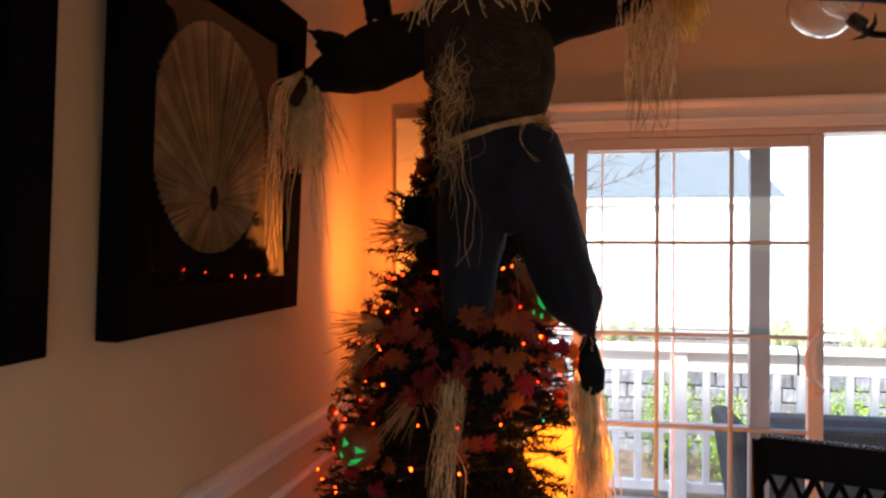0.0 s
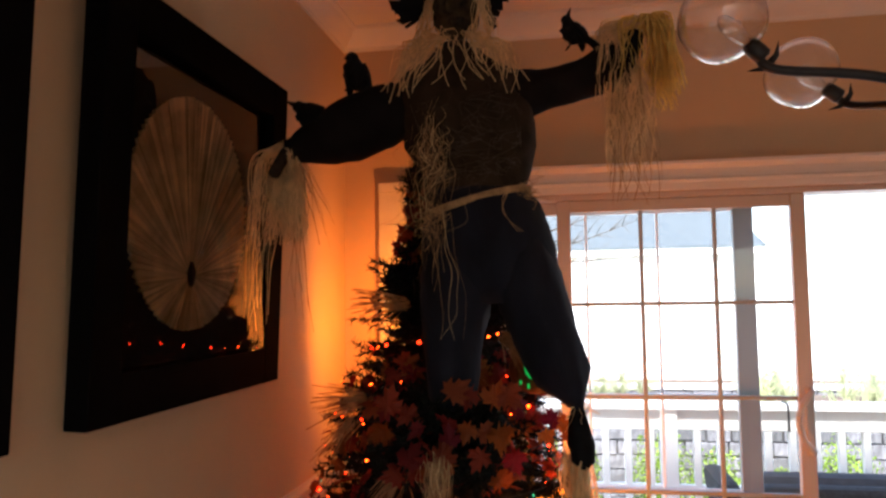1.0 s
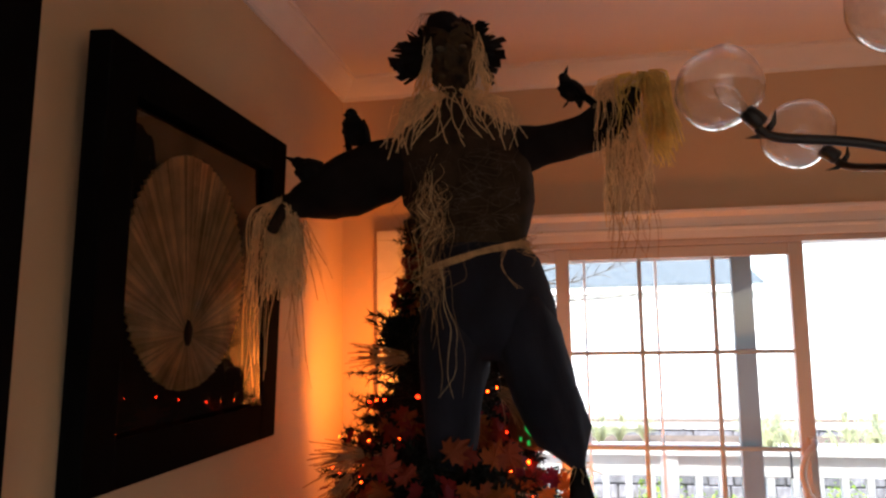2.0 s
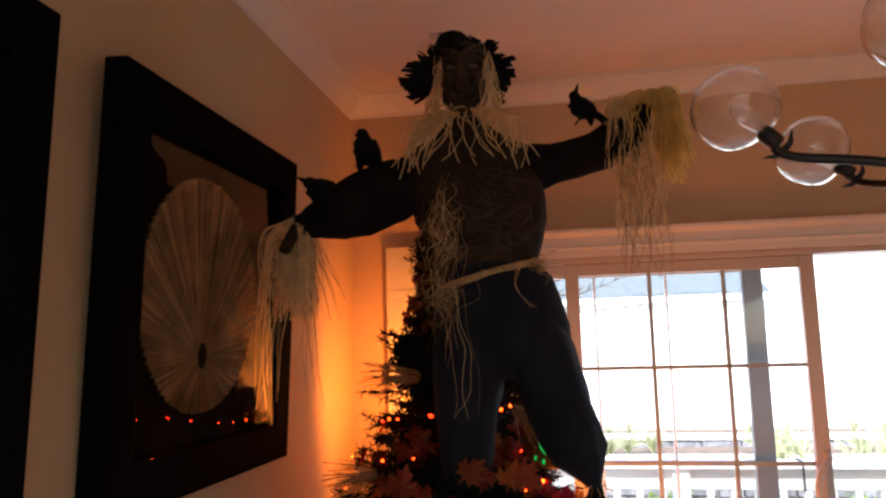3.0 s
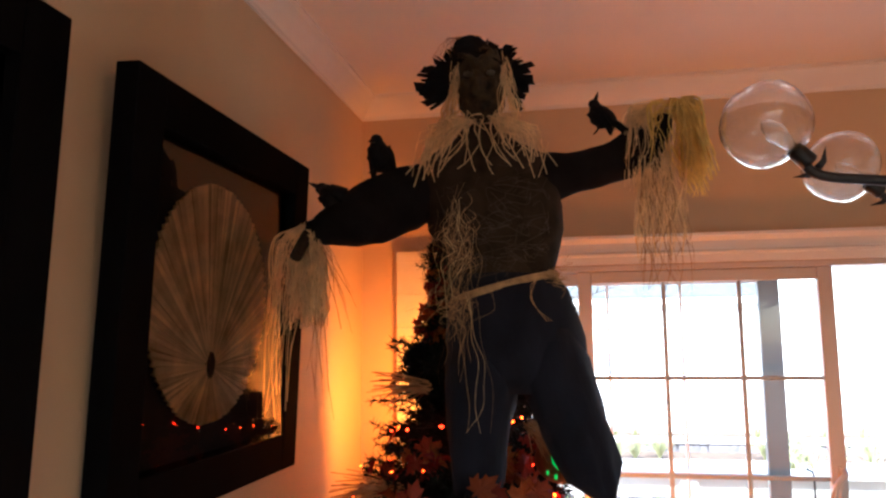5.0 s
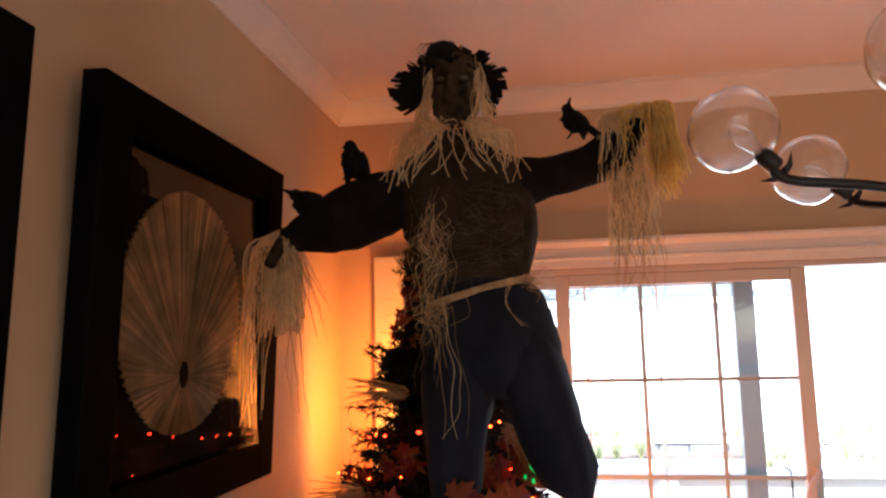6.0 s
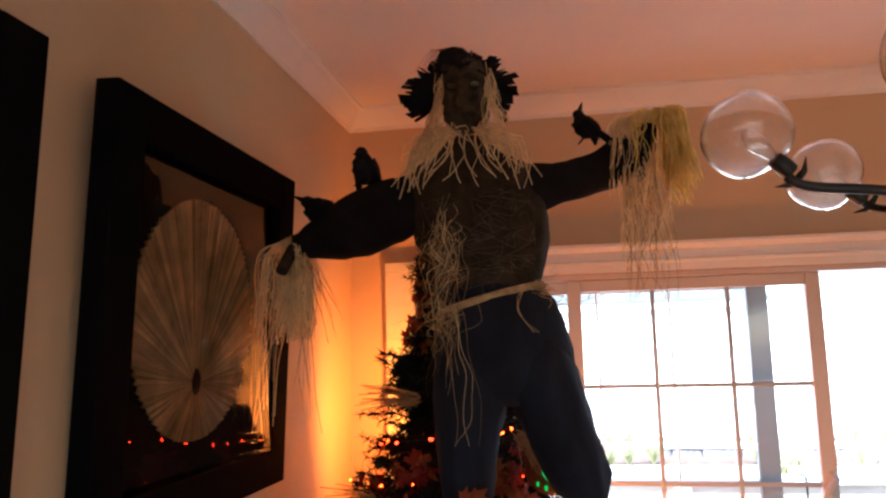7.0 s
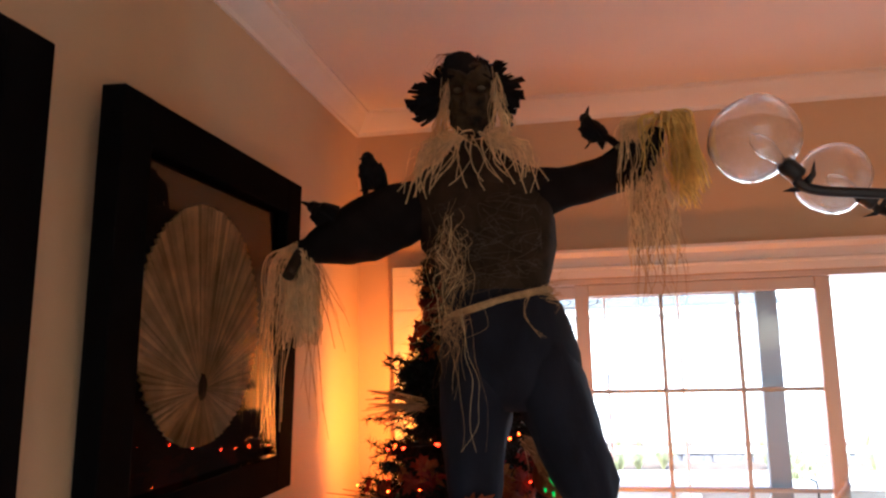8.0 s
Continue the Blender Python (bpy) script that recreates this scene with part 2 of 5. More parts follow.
crown_profile = [(0, -0.088), (0.010, -0.088), (0.013, -0.074), (0.028, -0.060), (0.050, -0.034), (0.062, -0.014), (0.074, -0.012), (0.074, 0), (0, 0)]
moulding("trim_crown", crown_profile,
         [((WX, SY, CZ), (WX, WY, CZ), (1, 0, 0)), ((WX, WY, CZ), (EX, WY, CZ), (0, -1, 0)), ((EX, WY, CZ), (EX, SY, CZ), (-1, 0, 0)), ((EX, SY, CZ), (WX, SY, CZ), (0, 1, 0))],
         TRIM, "white painted crown moulding under the ceiling")
rail_profile = [(0, 0.0), (0.012, 0.0), (0.014, 0.022), (0.022, 0.030), (0.030, 0.050), (0.036, 0.062), (0.036, 0.072), (0.020, 0.078), (0, 0.078)]
moulding("trim_chair_rail", rail_profile,
         [((WX, SY, 0.922), (WX, WY, 0.922), (1, 0, 0)), ((WX, WY, 0.922), (-0.287, WY, 0.922), (0, -1, 0))],
         TRIM, "white painted chair rail moulding along the wall")
panel_profile = [(0, 0.0), (0.010, 0.002), (0.016, 0.014), (0.010, 0.026), (0, 0.028)]
moulding("trim_panel", panel_profile, [((WX, -3.0, 0.800), (WX, 2.45, 0.800), (1, 0, 0))], TRIM, "white wainscot panel moulding below the chair rail")
base_profile = [(0, 0), (0.016, 0), (0.016, 0.10), (0.010, 0.125), (0, 0.13)]
moulding("baseboard", base_profile,
         [((WX, SY, 0), (WX, WY, 0), (1, 0, 0)), ((WX, WY, 0), (-0.287, WY, 0), (0, -1, 0)), ((2.41, WY, 0), (EX, WY, 0), (0, -1, 0))],
         TRIM, "white painted baseboard")

# door casing: stepped side boards and a head with a projecting cap
bm = bmesh.new()
box(bm, -0.287, OX0, WY - 0.022, WY + 0.02, 0, 2.036, 0.003)
box(bm, -0.277, -0.255, WY - 0.032, WY - 0.021, 0, 2.034, 0.003)
box(bm, OX1, OX1 + 0.11, WY - 0.022, WY + 0.02, 0, 2.036, 0.003)
tagged(mesh_ob("trim_door_sides", bm, TRIM), "white door casing boards beside the sliding door", "casing", kind="structure")
head = [(0, 0.0), (0.024, 0.0), (0.024, 0.028), (0.034, 0.032), (0.034, 0.040), (0.026, 0.044), (0.026, 0.078), (0.040, 0.086), (0.055, 0.094), (0.055, 0.106), (0, 0.106)]
bm = bmesh.new()
ends = []
for x in (0.20, 2.41):
    ends.append([bm.verts.new((x + (0 if x < 1 else o * 0.3), WY - o, 2.024 + z)) for o, z in head])
for k in range(len(head)):
    bm.faces.new((ends[0][k], ends[0][(k + 1) % len(head)], ends[1][(k + 1) % len(head)], ends[1][k]))
for e in ends:
    bm.faces.new(e)
tagged(mesh_ob("trim_door_head", bm, TRIM), "white stepped head casing over the sliding door", "casing", kind="structure")


# ---- the sliding door ----
def sash(name, x0, x1, y0, y1, z0, z1, stile, top, bottom, cols, rows_z, label, mw=0.016, stile_mat=None, bar_mat=None):
    """A glazed door leaf: stiles, rails, a grid of bars and a pane. cols: x of the bars; rows_z: z of the bars."""
    t = thing(name, label, "door", "sliding door leaves")
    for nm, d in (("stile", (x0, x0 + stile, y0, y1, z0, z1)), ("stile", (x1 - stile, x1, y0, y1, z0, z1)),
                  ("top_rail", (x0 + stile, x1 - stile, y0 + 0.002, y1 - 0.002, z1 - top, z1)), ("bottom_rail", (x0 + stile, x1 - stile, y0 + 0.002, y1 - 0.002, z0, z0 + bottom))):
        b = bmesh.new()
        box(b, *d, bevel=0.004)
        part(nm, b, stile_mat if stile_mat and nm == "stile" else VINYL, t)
    ym = (y0 + y1) / 2
    for x in cols:
        b = bmesh.new()
        box(b, x - mw / 2, x + mw / 2, ym - 0.009, ym + 0.009, z0 + bottom, z1 - top, bevel=0.003)
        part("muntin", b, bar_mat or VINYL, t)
    for z in rows_z:
        b = bmesh.new()
        box(b, x0 + stile, x1 - stile, ym - 0.007, ym + 0.007, z - mw / 2, z + mw / 2, bevel=0.003)
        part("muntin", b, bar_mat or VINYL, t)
    b = bmesh.new()
    vs = [b.verts.new(v) for v in ((x0 + stile, ym, z0 + bottom), (x1 - stile, ym, z0 + bottom), (x1 - stile, ym, z1 - top), (x0 + stile, ym, z1 - top))]
    b.faces.new(vs)
    p = part("pane", b, DOORGLASS, t)
    p.visible_shadow = False
    return t


ROWZ = (1.59, 1.23, 0.87, 0.51)
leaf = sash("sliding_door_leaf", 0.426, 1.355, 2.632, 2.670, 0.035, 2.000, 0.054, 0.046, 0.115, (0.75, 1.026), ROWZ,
            "white sliding glass door leaf with a grid, partly open", bar_mat=MUNTIN_GLARE)
# stiles carry painted shade; bars take the whiter trim colour for outdoor overexposure
sash("fixed_door_leaf", 0.235, 1.178, 2.685, 2.722, 0.035, 2.000, 0.076, 0.050, 0.115, (0.540, 0.818), ROWZ, "white fixed glass door leaf with a grid behind the sliding one", mw=0.011, stile_mat=VINYL_SHADED, bar_mat=TRIM)
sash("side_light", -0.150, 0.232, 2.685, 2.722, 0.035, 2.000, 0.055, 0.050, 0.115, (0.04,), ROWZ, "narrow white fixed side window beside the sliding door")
bm = bmesh.new()
pts = smooth_path([(1.338, 2.632, 1.265), (1.336, 2.598, 1.255), (1.300, 2.585, 1.215), (1.284, 2.585, 1.15), (1.300, 2.585, 1.085), (1.336, 2.598, 1.045), (1.338, 2.632, 1.035)], 5)
tube(bm, pts, 0.011, seg=10)
box(bm, 1.322, 1.352, 2.622, 2.6335, 1.02, 1.28, 0.004)
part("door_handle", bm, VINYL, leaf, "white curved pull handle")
# outer frame of the opening
t = thing("door_frame", "white vinyl frame round the sliding door", "door frame")
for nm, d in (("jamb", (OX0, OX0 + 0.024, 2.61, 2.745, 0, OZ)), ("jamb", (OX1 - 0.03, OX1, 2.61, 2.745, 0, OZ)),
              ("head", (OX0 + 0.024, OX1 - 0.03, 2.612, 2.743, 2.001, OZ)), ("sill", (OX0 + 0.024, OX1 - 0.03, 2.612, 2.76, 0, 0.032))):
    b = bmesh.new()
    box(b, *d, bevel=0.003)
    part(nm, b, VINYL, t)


# shade of white cloth that covers the narrow side window, in shallow horizontal folds
SHADE = mat_thin("white_shade_cloth", (0.78, 0.74, 0.66), trans=0.12, var=0.04, scale=20)
shade = thing("window_shade", "white folded fabric shade over the narrow side window", "window shade", loc=(-0.03, 2.575, 2.095))
b = bmesh.new()
box(b, -0.259, 0.262, -0.006, 0.012, -0.040, 0.0, 0.003)
part("head_rail", b, SHADE, shade)
for k in range(15):
    b = bmesh.new()
    z1 = -0.041 - k * 0.132
    box(b, -0.258, 0.262, -0.003, 0.002, z1 - 0.128, z1, 0.002)
    part("fold", b, SHADE, shade)
b = bmesh.new()
box(b, -0.254, 0.258, 0.0025, 0.0045, -2.02, -0.04)
part("lining", b, SHADE, shade)

# ---- pictures on the wall ----
def picture(name, y0, y1, z0, z1, label, fan=True):
    # hangs from its wire, so the top leans out a little
    t = thing(name, label, "picture", "shadow box pictures", (WX + 0.002, (y0 + y1) / 2, z0))
    t.rotation_euler = (0, radians(2.1), 0)
    w, h = y1 - y0, z1 - z0
    xb, xf, mo, y0, y1, z0, z1 = 0.0, 0.050, 0.098, -w / 2, w / 2, 0.0, h
    for nm, d in (("frame_side", (xb + 0.001, xf, y0, y0 + mo, z0, z1)), ("frame_side", (xb + 0.001, xf, y1 - mo, y1, z0, z1)),
                  ("frame_rail", (xb + 0.001, xf - 0.0008, y0 + mo, y1 - mo, z1 - mo, z1)), ("frame_rail", (xb + 0.001, xf - 0.0008, y0 + mo, y1 - mo, z0, z0 + mo))):
        b = bmesh.new()
        box(b, *d, bevel=0.003)
        part(nm, b, FRAME_BLACK, t)
    b = bmesh.new()
    box(b, xb + 0.002, xb + 0.008, y0 + mo - 0.002, y1 - mo + 0.002, z0 + mo - 0.002, z1 - mo + 0.002)
    part("backing", b, MAT_DARK, t, "dark mat board")
    # round pleated palm fan, its hub below the middle
    b = bmesh.new()
    cy, cz, ry, rz = (y0 + y1) / 2 + FAN_DY, (z0 + z1) / 2 + FAN_DZ, FAN_R, FAN_R
    hy, hz = cy + HUB_DY, cz + HUB_DZ
    n = 176
    rng = random.Random(7)
    rim = []
    for k in range(n):
        a = 2 * math.pi * (k + 0.3 * rng.uniform(-1, 1)) / n
        wob = 1 + 0.006 * rng.uniform(-1, 1)
        oy, oz = cy + ry * math.sin(a) * wob, cz + rz * math.cos(a) * wob
        fold = (0.0036 if k % 2 else -0.0026) * rng.uniform(0.6, 1.25)
        rim.append((oy - hy, oz - hz, fold))
    for k in range(n):
        quads = []
        for u in (0.04, 0.45, 1.0):
            quads.append([b.verts.new((xb + 0.016 + f * u, hy + dy * u, hz + dz * u)) for dy, dz, f in (rim[k], rim[(k + 1) % n])])
        for (p0, p1), (p2, p3) in zip(quads, quads[1:]):
            b.faces.new((p0, p1, p3, p2))
    disc = part("palm_fan", b, FAN, t, "round pleated dried palm fan")
    sol = disc.modifiers.new("thick", 'SOLIDIFY')
    sol.thickness, sol.offset = 0.004, -1
    b = bmesh.new()
    ball(b, (xb + 0.017, hy, hz), (0.008, 0.020, 0.032), jitter=0.25)
    part("hub", b, HUB, t, "dark seed hub")
    b = bmesh.new()
    lean = (h / 2 - mo + 0.001) * math.tan(radians(2.1))     # the glass sits loose in its groove and stands plumb
    low, high = 0.034 + lean, 0.034 - lean
    b.faces.new([b.verts.new(v) for v in ((low, y0 + mo - 0.001, z0 + mo - 0.001), (low, y1 - mo + 0.001, z0 + mo - 0.001), (high, y1 - mo + 0.001, z1 - mo + 0.001), (high, y0 + mo - 0.001, z1 - mo + 0.001))])
    p = part("pane", b, PANE, t)
    p.visible_shadow = False
    return t


FAN_DY, FAN_DZ, FAN_R, HUB_DY, HUB_DZ = -0.035, 0.005, 0.274, -0.004, -0.144
picture("shadow_box_picture", 0.890, 1.770, 1.390, 2.258, "deep black shadow box frame with a round pleated palm fan")
picture("shadow_box_picture", -0.174, 0.706, 1.390, 2.254, "deep black shadow box frame hung next to its twin")


# ---- the scarecrow (one figure, one mesh) ----
def scarecrow():
    rng = random.Random(11)
    bm = bmesh.new()
    SH, SL, PA, FE, MA, EY, ST, SY_, TW, NE = range(10)
    Y = 1.52
    # torso, hips
    loft(bm, [(0.178, Y + 0.01, 1.800, 0.110, 0.085), (0.180, Y, 1.845, 0.118, 0.092), (0.172, Y, 1.900, 0.135, 0.098), (0.163, Y, 1.960, 0.156, 0.104), (0.158, Y, 2.020, 0.169, 0.104),
              (0.150, Y, 2.070, 0.172, 0.098), (0.142, Y, 2.115, 0.166, 0.086), (0.136, Y, 2.150, 0.135, 0.070), (0.132, Y, 2.185, 0.075, 0.055), (0.131, Y - 0.01, 2.215, 0.045, 0.045)], seg=40, mi=SH, wob=0.10)
    loft(bm, [(0.180, Y, 1.848, 0.119, 0.094), (0.190, Y, 1.815, 0.140, 0.104), (0.198, Y, 1.760, 0.152, 0.112), (0.202, Y, 1.700, 0.164, 0.115), (0.206, Y, 1.650, 0.160, 0.106), (0.213, Y, 1.610, 0.120, 0.098), (0.222, Y, 1.570, 0.05, 0.07)], seg=40, mi=PA, wob=0.05)
    # trouser legs
    loft(bm, [(0.290, Y, 1.720, 0.06, 0.09), (0.296, Y - 0.004, 1.650, 0.080, 0.102), (0.306, Y - 0.008, 1.600, 0.084, 0.104), (0.320, Y - 0.01, 1.550, 0.085, 0.100), (0.334, Y - 0.013, 1.510, 0.080, 0.094), (0.347, Y - 0.015, 1.470, 0.080, 0.095),
              (0.362, Y - 0.02, 1.420, 0.074, 0.085), (0.376, Y - 0.02, 1.375, 0.058, 0.066), (0.396, Y - 0.02, 1.345, 0.032, 0.038), (0.408, Y - 0.02, 1.325, 0.018, 0.022)], seg=36, mi=PA, wob=0.15)
    loft(bm, [(0.125, Y, 1.700, 0.07, 0.09), (0.130, Y - 0.004, 1.640, 0.088, 0.102), (0.128, Y - 0.008, 1.590, 0.086, 0.100), (0.122, Y - 0.01, 1.540, 0.079, 0.092), (0.118, Y - 0.01, 1.490, 0.072, 0.086), (0.116, Y - 0.008, 1.440, 0.068, 0.082), (0.116, Y - 0.005, 1.395, 0.064, 0.078),
              (0.116, Y, 1.340, 0.054, 0.064), (0.115, Y, 1.310, 0.035, 0.040)], seg=36, mi=PA, wob=0.15)
    # dark cloth feet
    for fx, fz in ((0.413, 1.325), (0.113, 1.300)):
        loft(bm, [(fx, Y - 0.02, fz + 0.01, 0.012, 0.014), (fx, Y - 0.02, fz - 0.03, 0.022, 0.022), (fx + 0.003, Y - 0.025, fz - 0.085, 0.032, 0.028), (fx + 0.006, Y - 0.028, fz - 0.125, 0.026, 0.022), (fx + 0.010, Y - 0.03, fz - 0.140, 0.008, 0.008)], seg=12, mi=FE, wob=0.35)
    # sleeves: loose bag to the wrist at one side, straight and raised at the other
    left = smooth_path([(0.03, Y, 2.075), (-0.06, Y - 0.005, 2.045), (-0.145, Y - 0.01, 2.010), (-0.215, Y - 0.015, 1.985), (-0.268, Y - 0.02, 1.972), (-0.308, Y - 0.02, 1.968)], 4)
    lr = np.interp(np.linspace(0, 1, len(left)), (0, 0.2, 0.42, 0.62, 0.80, 0.92, 1), (0.060, 0.082, 0.080, 0.062, 0.042, 0.024, 0.020))
    rings = tube(bm, left, [float(r) for r in lr], seg=22, mi=SL)
    right = smooth_path([(0.27, Y, 2.085), (0.34, Y, 2.095), (0.42, Y + 0.005, 2.115), (0.485, Y + 0.01, 2.140), (0.525, Y + 0.01, 2.158)], 4)
    rr = np.interp(np.linspace(0, 1, len(right)), (0, 0.3, 0.6, 0.85, 1), (0.062, 0.050, 0.050, 0.060, 0.062))
    rings += tube(bm, right, [float(r) for r in rr], seg=22, mi=SL)
    for ring in rings:
        for v in ring:
            k = noise.noise(v.co * 17) * 0.010 + noise.noise(v.co * 40) * 0.004
            v.co += Vector((k * 0.4, k, k))
    # head, mask
    HX, HY, HZ = 0.131, Y - 0.015, 2.328
    for v in ball(bm, (HX, HY, HZ), (0.060, 0.074, 0.098), mi=MA, seg=64, rings=44):
        q = Vector(((v.co.x - HX) / 0.060, (v.co.y - HY) / 0.074, (v.co.z - HZ) / 0.098))
        if q.y < -0.2:
            ax = abs(q.x)
            brow = math.exp(-((q.z - 0.30 - 0.30 * ax) / 0.10) ** 2) * (0.5 + ax) * (ax < 0.85)
            socket = math.exp(-((ax - 0.42) / 0.22) ** 2 - ((q.z - 0.10) / 0.14) ** 2)
            nose = math.exp(-(q.x / 0.16) ** 2 - ((q.z + 0.16) / 0.22) ** 2)
            mouth = math.exp(-(q.x / 0.55) ** 2 - ((q.z + 0.52) / 0.07) ** 2)
            cheek = math.exp(-((ax - 0.55) / 0.16) ** 2 - ((q.z + 0.22) / 0.14) ** 2)
            v.co.y -= 0.046 * brow + 0.040 * nose + 0.026 * cheek - 0.036 * socket - 0.030 * mouth
            v.co.y += 0.010 * noise.noise(q * 5) + 0.012 * noise.noise(q * 10)
        if q.z < -0.3:
            v.co.x = HX + (v.co.x - HX) * (1 + 0.55 * min(0.55, -q.z - 0.3))
    for s in (-1, 1):
        ball(bm, (HX + s * 0.028, HY - 0.046, HZ + 0.011), (0.0105, 0.0100, 0.0065), mi=EY, seg=12, rings=8)
    # hat: creased crown, and a ruffled torn brim that frames the head and hangs at both sides
    loft(bm, [(HX - 0.004, HY + 0.004, HZ + 0.036, 0.068, 0.090), (HX - 0.012, HY + 0.006, HZ + 0.056, 0.064, 0.082), (HX - 0.022, HY + 0.010, HZ + 0.076, 0.057, 0.068), (HX - 0.027, HY + 0.014, HZ + 0.094, 0.047, 0.056), (HX - 0.030, HY + 0.018, HZ + 0.112, 0.041, 0.048),
              (HX - 0.030, HY + 0.018, HZ + 0.121, 0.033, 0.040), (HX - 0.030, HY + 0.018, HZ + 0.113, 0.014, 0.018)], seg=32, mi=FE, wob=0.2)
    n = 90
    bands = [[], [], [], []]
    for k in range(n):
        phi = radians(-38 + 252 * k / (n - 1))
        c, s = math.cos(phi), math.sin(phi)
        ro = float(np.interp(math.degrees(phi), (-38, -10, 30, 60, 85, 110, 135, 160, 190, 214), (0.118, 0.124, 0.112, 0.104, 0.100, 0.098, 0.108, 0.122, 0.124, 0.108)))
        ri = 0.062
        back = 0.055 * max(0, s) - 0.012
        wave = 0.007 * math.sin(k * 1.05) + 0.004 * rng.uniform(-1, 1)
        for j, u in enumerate((0.0, 0.35, 0.7, 1.0)):
            r = ri + (ro - ri) * u
            bands[j].append(bm.verts.new((HX - 0.016 * u + r * c, HY + 0.012 + back * (0.4 + 0.6 * u) + wave * u, HZ + 0.010 + 0.018 * (1 - u) + r * s)))
    for ra, rb in zip(bands, bands[1:]):
        for k in range(n - 1):
            f = bm.faces.new((ra[k], ra[k + 1], rb[k + 1], rb[k]))
            f.material_index, f.smooth = FE, True
    edge = bands[-1]
    k = 0
    while k < n - 2:
        w = rng.choice((2, 3, 3))
        a, b = edge[k].co, edge[min(k + w, n - 1)].co
        out = ((a + b) / 2 - Vector((HX - 0.016, HY, HZ + 0.010)))
        out.y *= 0.3
        out.normalize()
        ln = rng.uniform(0.010, 0.034)
        t1 = a.lerp(b, rng.uniform(-0.25, 0.35)) + out * ln
        t2 = a.lerp(b, rng.uniform(0.65, 1.2)) + out * ln * rng.uniform(0.6, 1.1)
        twist = Vector((0, rng.uniform(-0.012, 0.012), 0))
        vs = [bm.verts.new(a - out * 0.006), bm.verts.new(b - out * 0.006), bm.verts.new(t2 + twist), bm.verts.new(t1 - twist)]
        bm.faces.new(vs).material_index = FE
        off = Vector((0, 0.003, 0.001))
        bm.faces.new([bm.verts.new(v.co + off) for v in vs]).material_index = FE
        k += w

    def bunch(root, tip, count, spread_r, spread_t, w, mi, sag=0.0, curl=0.0, ln=(0.7, 1.1), n=4):
        """Straws from round root to round tip, each a little off."""
        root, tip = Vector(root), Vector(tip)
        for _ in range(count):
            a = root + Vector([rng.gauss(0, s) for s in spread_r])
            b = tip + Vector([rng.gauss(0, s) for s in spread_t])
            b = a + (b - a) * rng.uniform(*ln)
            pts = [a]
            for q in range(1, n):
                u = q / n
                pts.append(a.lerp(b, u) + Vector((rng.gauss(0, curl), rng.gauss(0, curl), rng.gauss(0, curl * 0.5) + sag * math.sin(math.pi * u))))
            pts.append(b)
            strand(bm, pts, w * rng.uniform(0.6, 1.3), mi, twist=rng.uniform(0, 3.1))

    # straw hair beside the face
    for s, x0 in ((-1, HX - 0.062), (1, HX + 0.062)):
        bunch((x0 - s * 0.004, HY - 0.030, HZ + 0.030), (x0 + s * 0.004, HY - 0.060, HZ - 0.125), 16, (0.005, 0.02, 0.012), (0.013, 0.012, 0.03), 0.0042, ST, curl=0.004)
        bunch((x0 + s * 0.006, HY + 0.0, HZ + 0.005), (x0 + s * 0.036, HY - 0.02, HZ - 0.150), 20, (0.006, 0.02, 0.01), (0.016, 0.025, 0.03), 0.005, ST, curl=0.005)
    # collar of cut straw, bent over the shoulders
    for k in range(64):
        a = rng.uniform(-1.5, 1.5)
        if k % 2:
            a = math.copysign(rng.uniform(0.7, 1.5), a)
        sx, sy = math.sin(a), -math.cos(a)
        root = Vector((0.132 + 0.045 * sx, Y - 0.02 + 0.045 * sy, 2.220 + 0.01 * abs(sx)))
        ln = rng.uniform(0.35, 1.18)
        mid = root + Vector((sx * 0.062 * ln + rng.gauss(0, 0.014), sy * 0.074, -0.034 * ln + rng.gauss(0, 0.010)))
        knee = root + Vector((sx * 0.086 * ln + rng.gauss(0, 0.018), sy * 0.098 - 0.004, -0.068 * ln + rng.gauss(0, 0.012)))
        end = root + Vector((sx * 0.108 * ln + rng.gauss(0, 0.024), sy * 0.112 * min(ln, 1.0) - 0.006, -(0.115 + 0.03 * abs(sx)) * ln + rng.gauss(0, 0.016)))
        strand(bm, [root, mid, knee, end], rng.uniform(0.0034, 0.0066), ST, twist=rng.uniform(-0.5, 0.5), n=2)
    # longer kinked straws over the chest
    for k in range(12):
        a = rng.uniform(-1.05, 1.05)
        sx, sy = math.sin(a), -math.cos(a)
        x, z = 0.132 + 0.040 * sx, 2.225
        pts = [(x, Y - 0.06, z)]
        for q in range(4):
            x += sx * 0.022 + rng.choice((-1, 1)) * rng.uniform(0.002, 0.020)
            z -= rng.uniform(0.024, 0.042)
            d = min(0.95, abs(x - 0.142) / 0.175)
            pts.append((x, Y - 0.012 - (0.072 + 0.012 * q) * math.sqrt(1 - d * d) - 0.006, z))
        strand(bm, pts, rng.uniform(0.0034, 0.0052), ST, twist=rng.uniform(-0.4, 0.4), n=2)
    # straw that sticks out of the shirt front
    for _ in range(44):
        x0 = 0.086 + rng.gauss(0, 0.020)
        z0 = 1.985 + rng.gauss(0, 0.040)
        pts = [(x0, Y - 0.095, z0)]
        for q in range(1, 6):
            pts.append((x0 + rng.gauss(0.001 * q, 0.014), Y - 0.118 - 0.006 * rng.random(), z0 - q * rng.uniform(0.025, 0.042)))
        strand(bm, pts, rng.uniform(0.0010, 0.0022), TW if rng.random() < 0.8 else ST, twist=rng.uniform(0, 3))
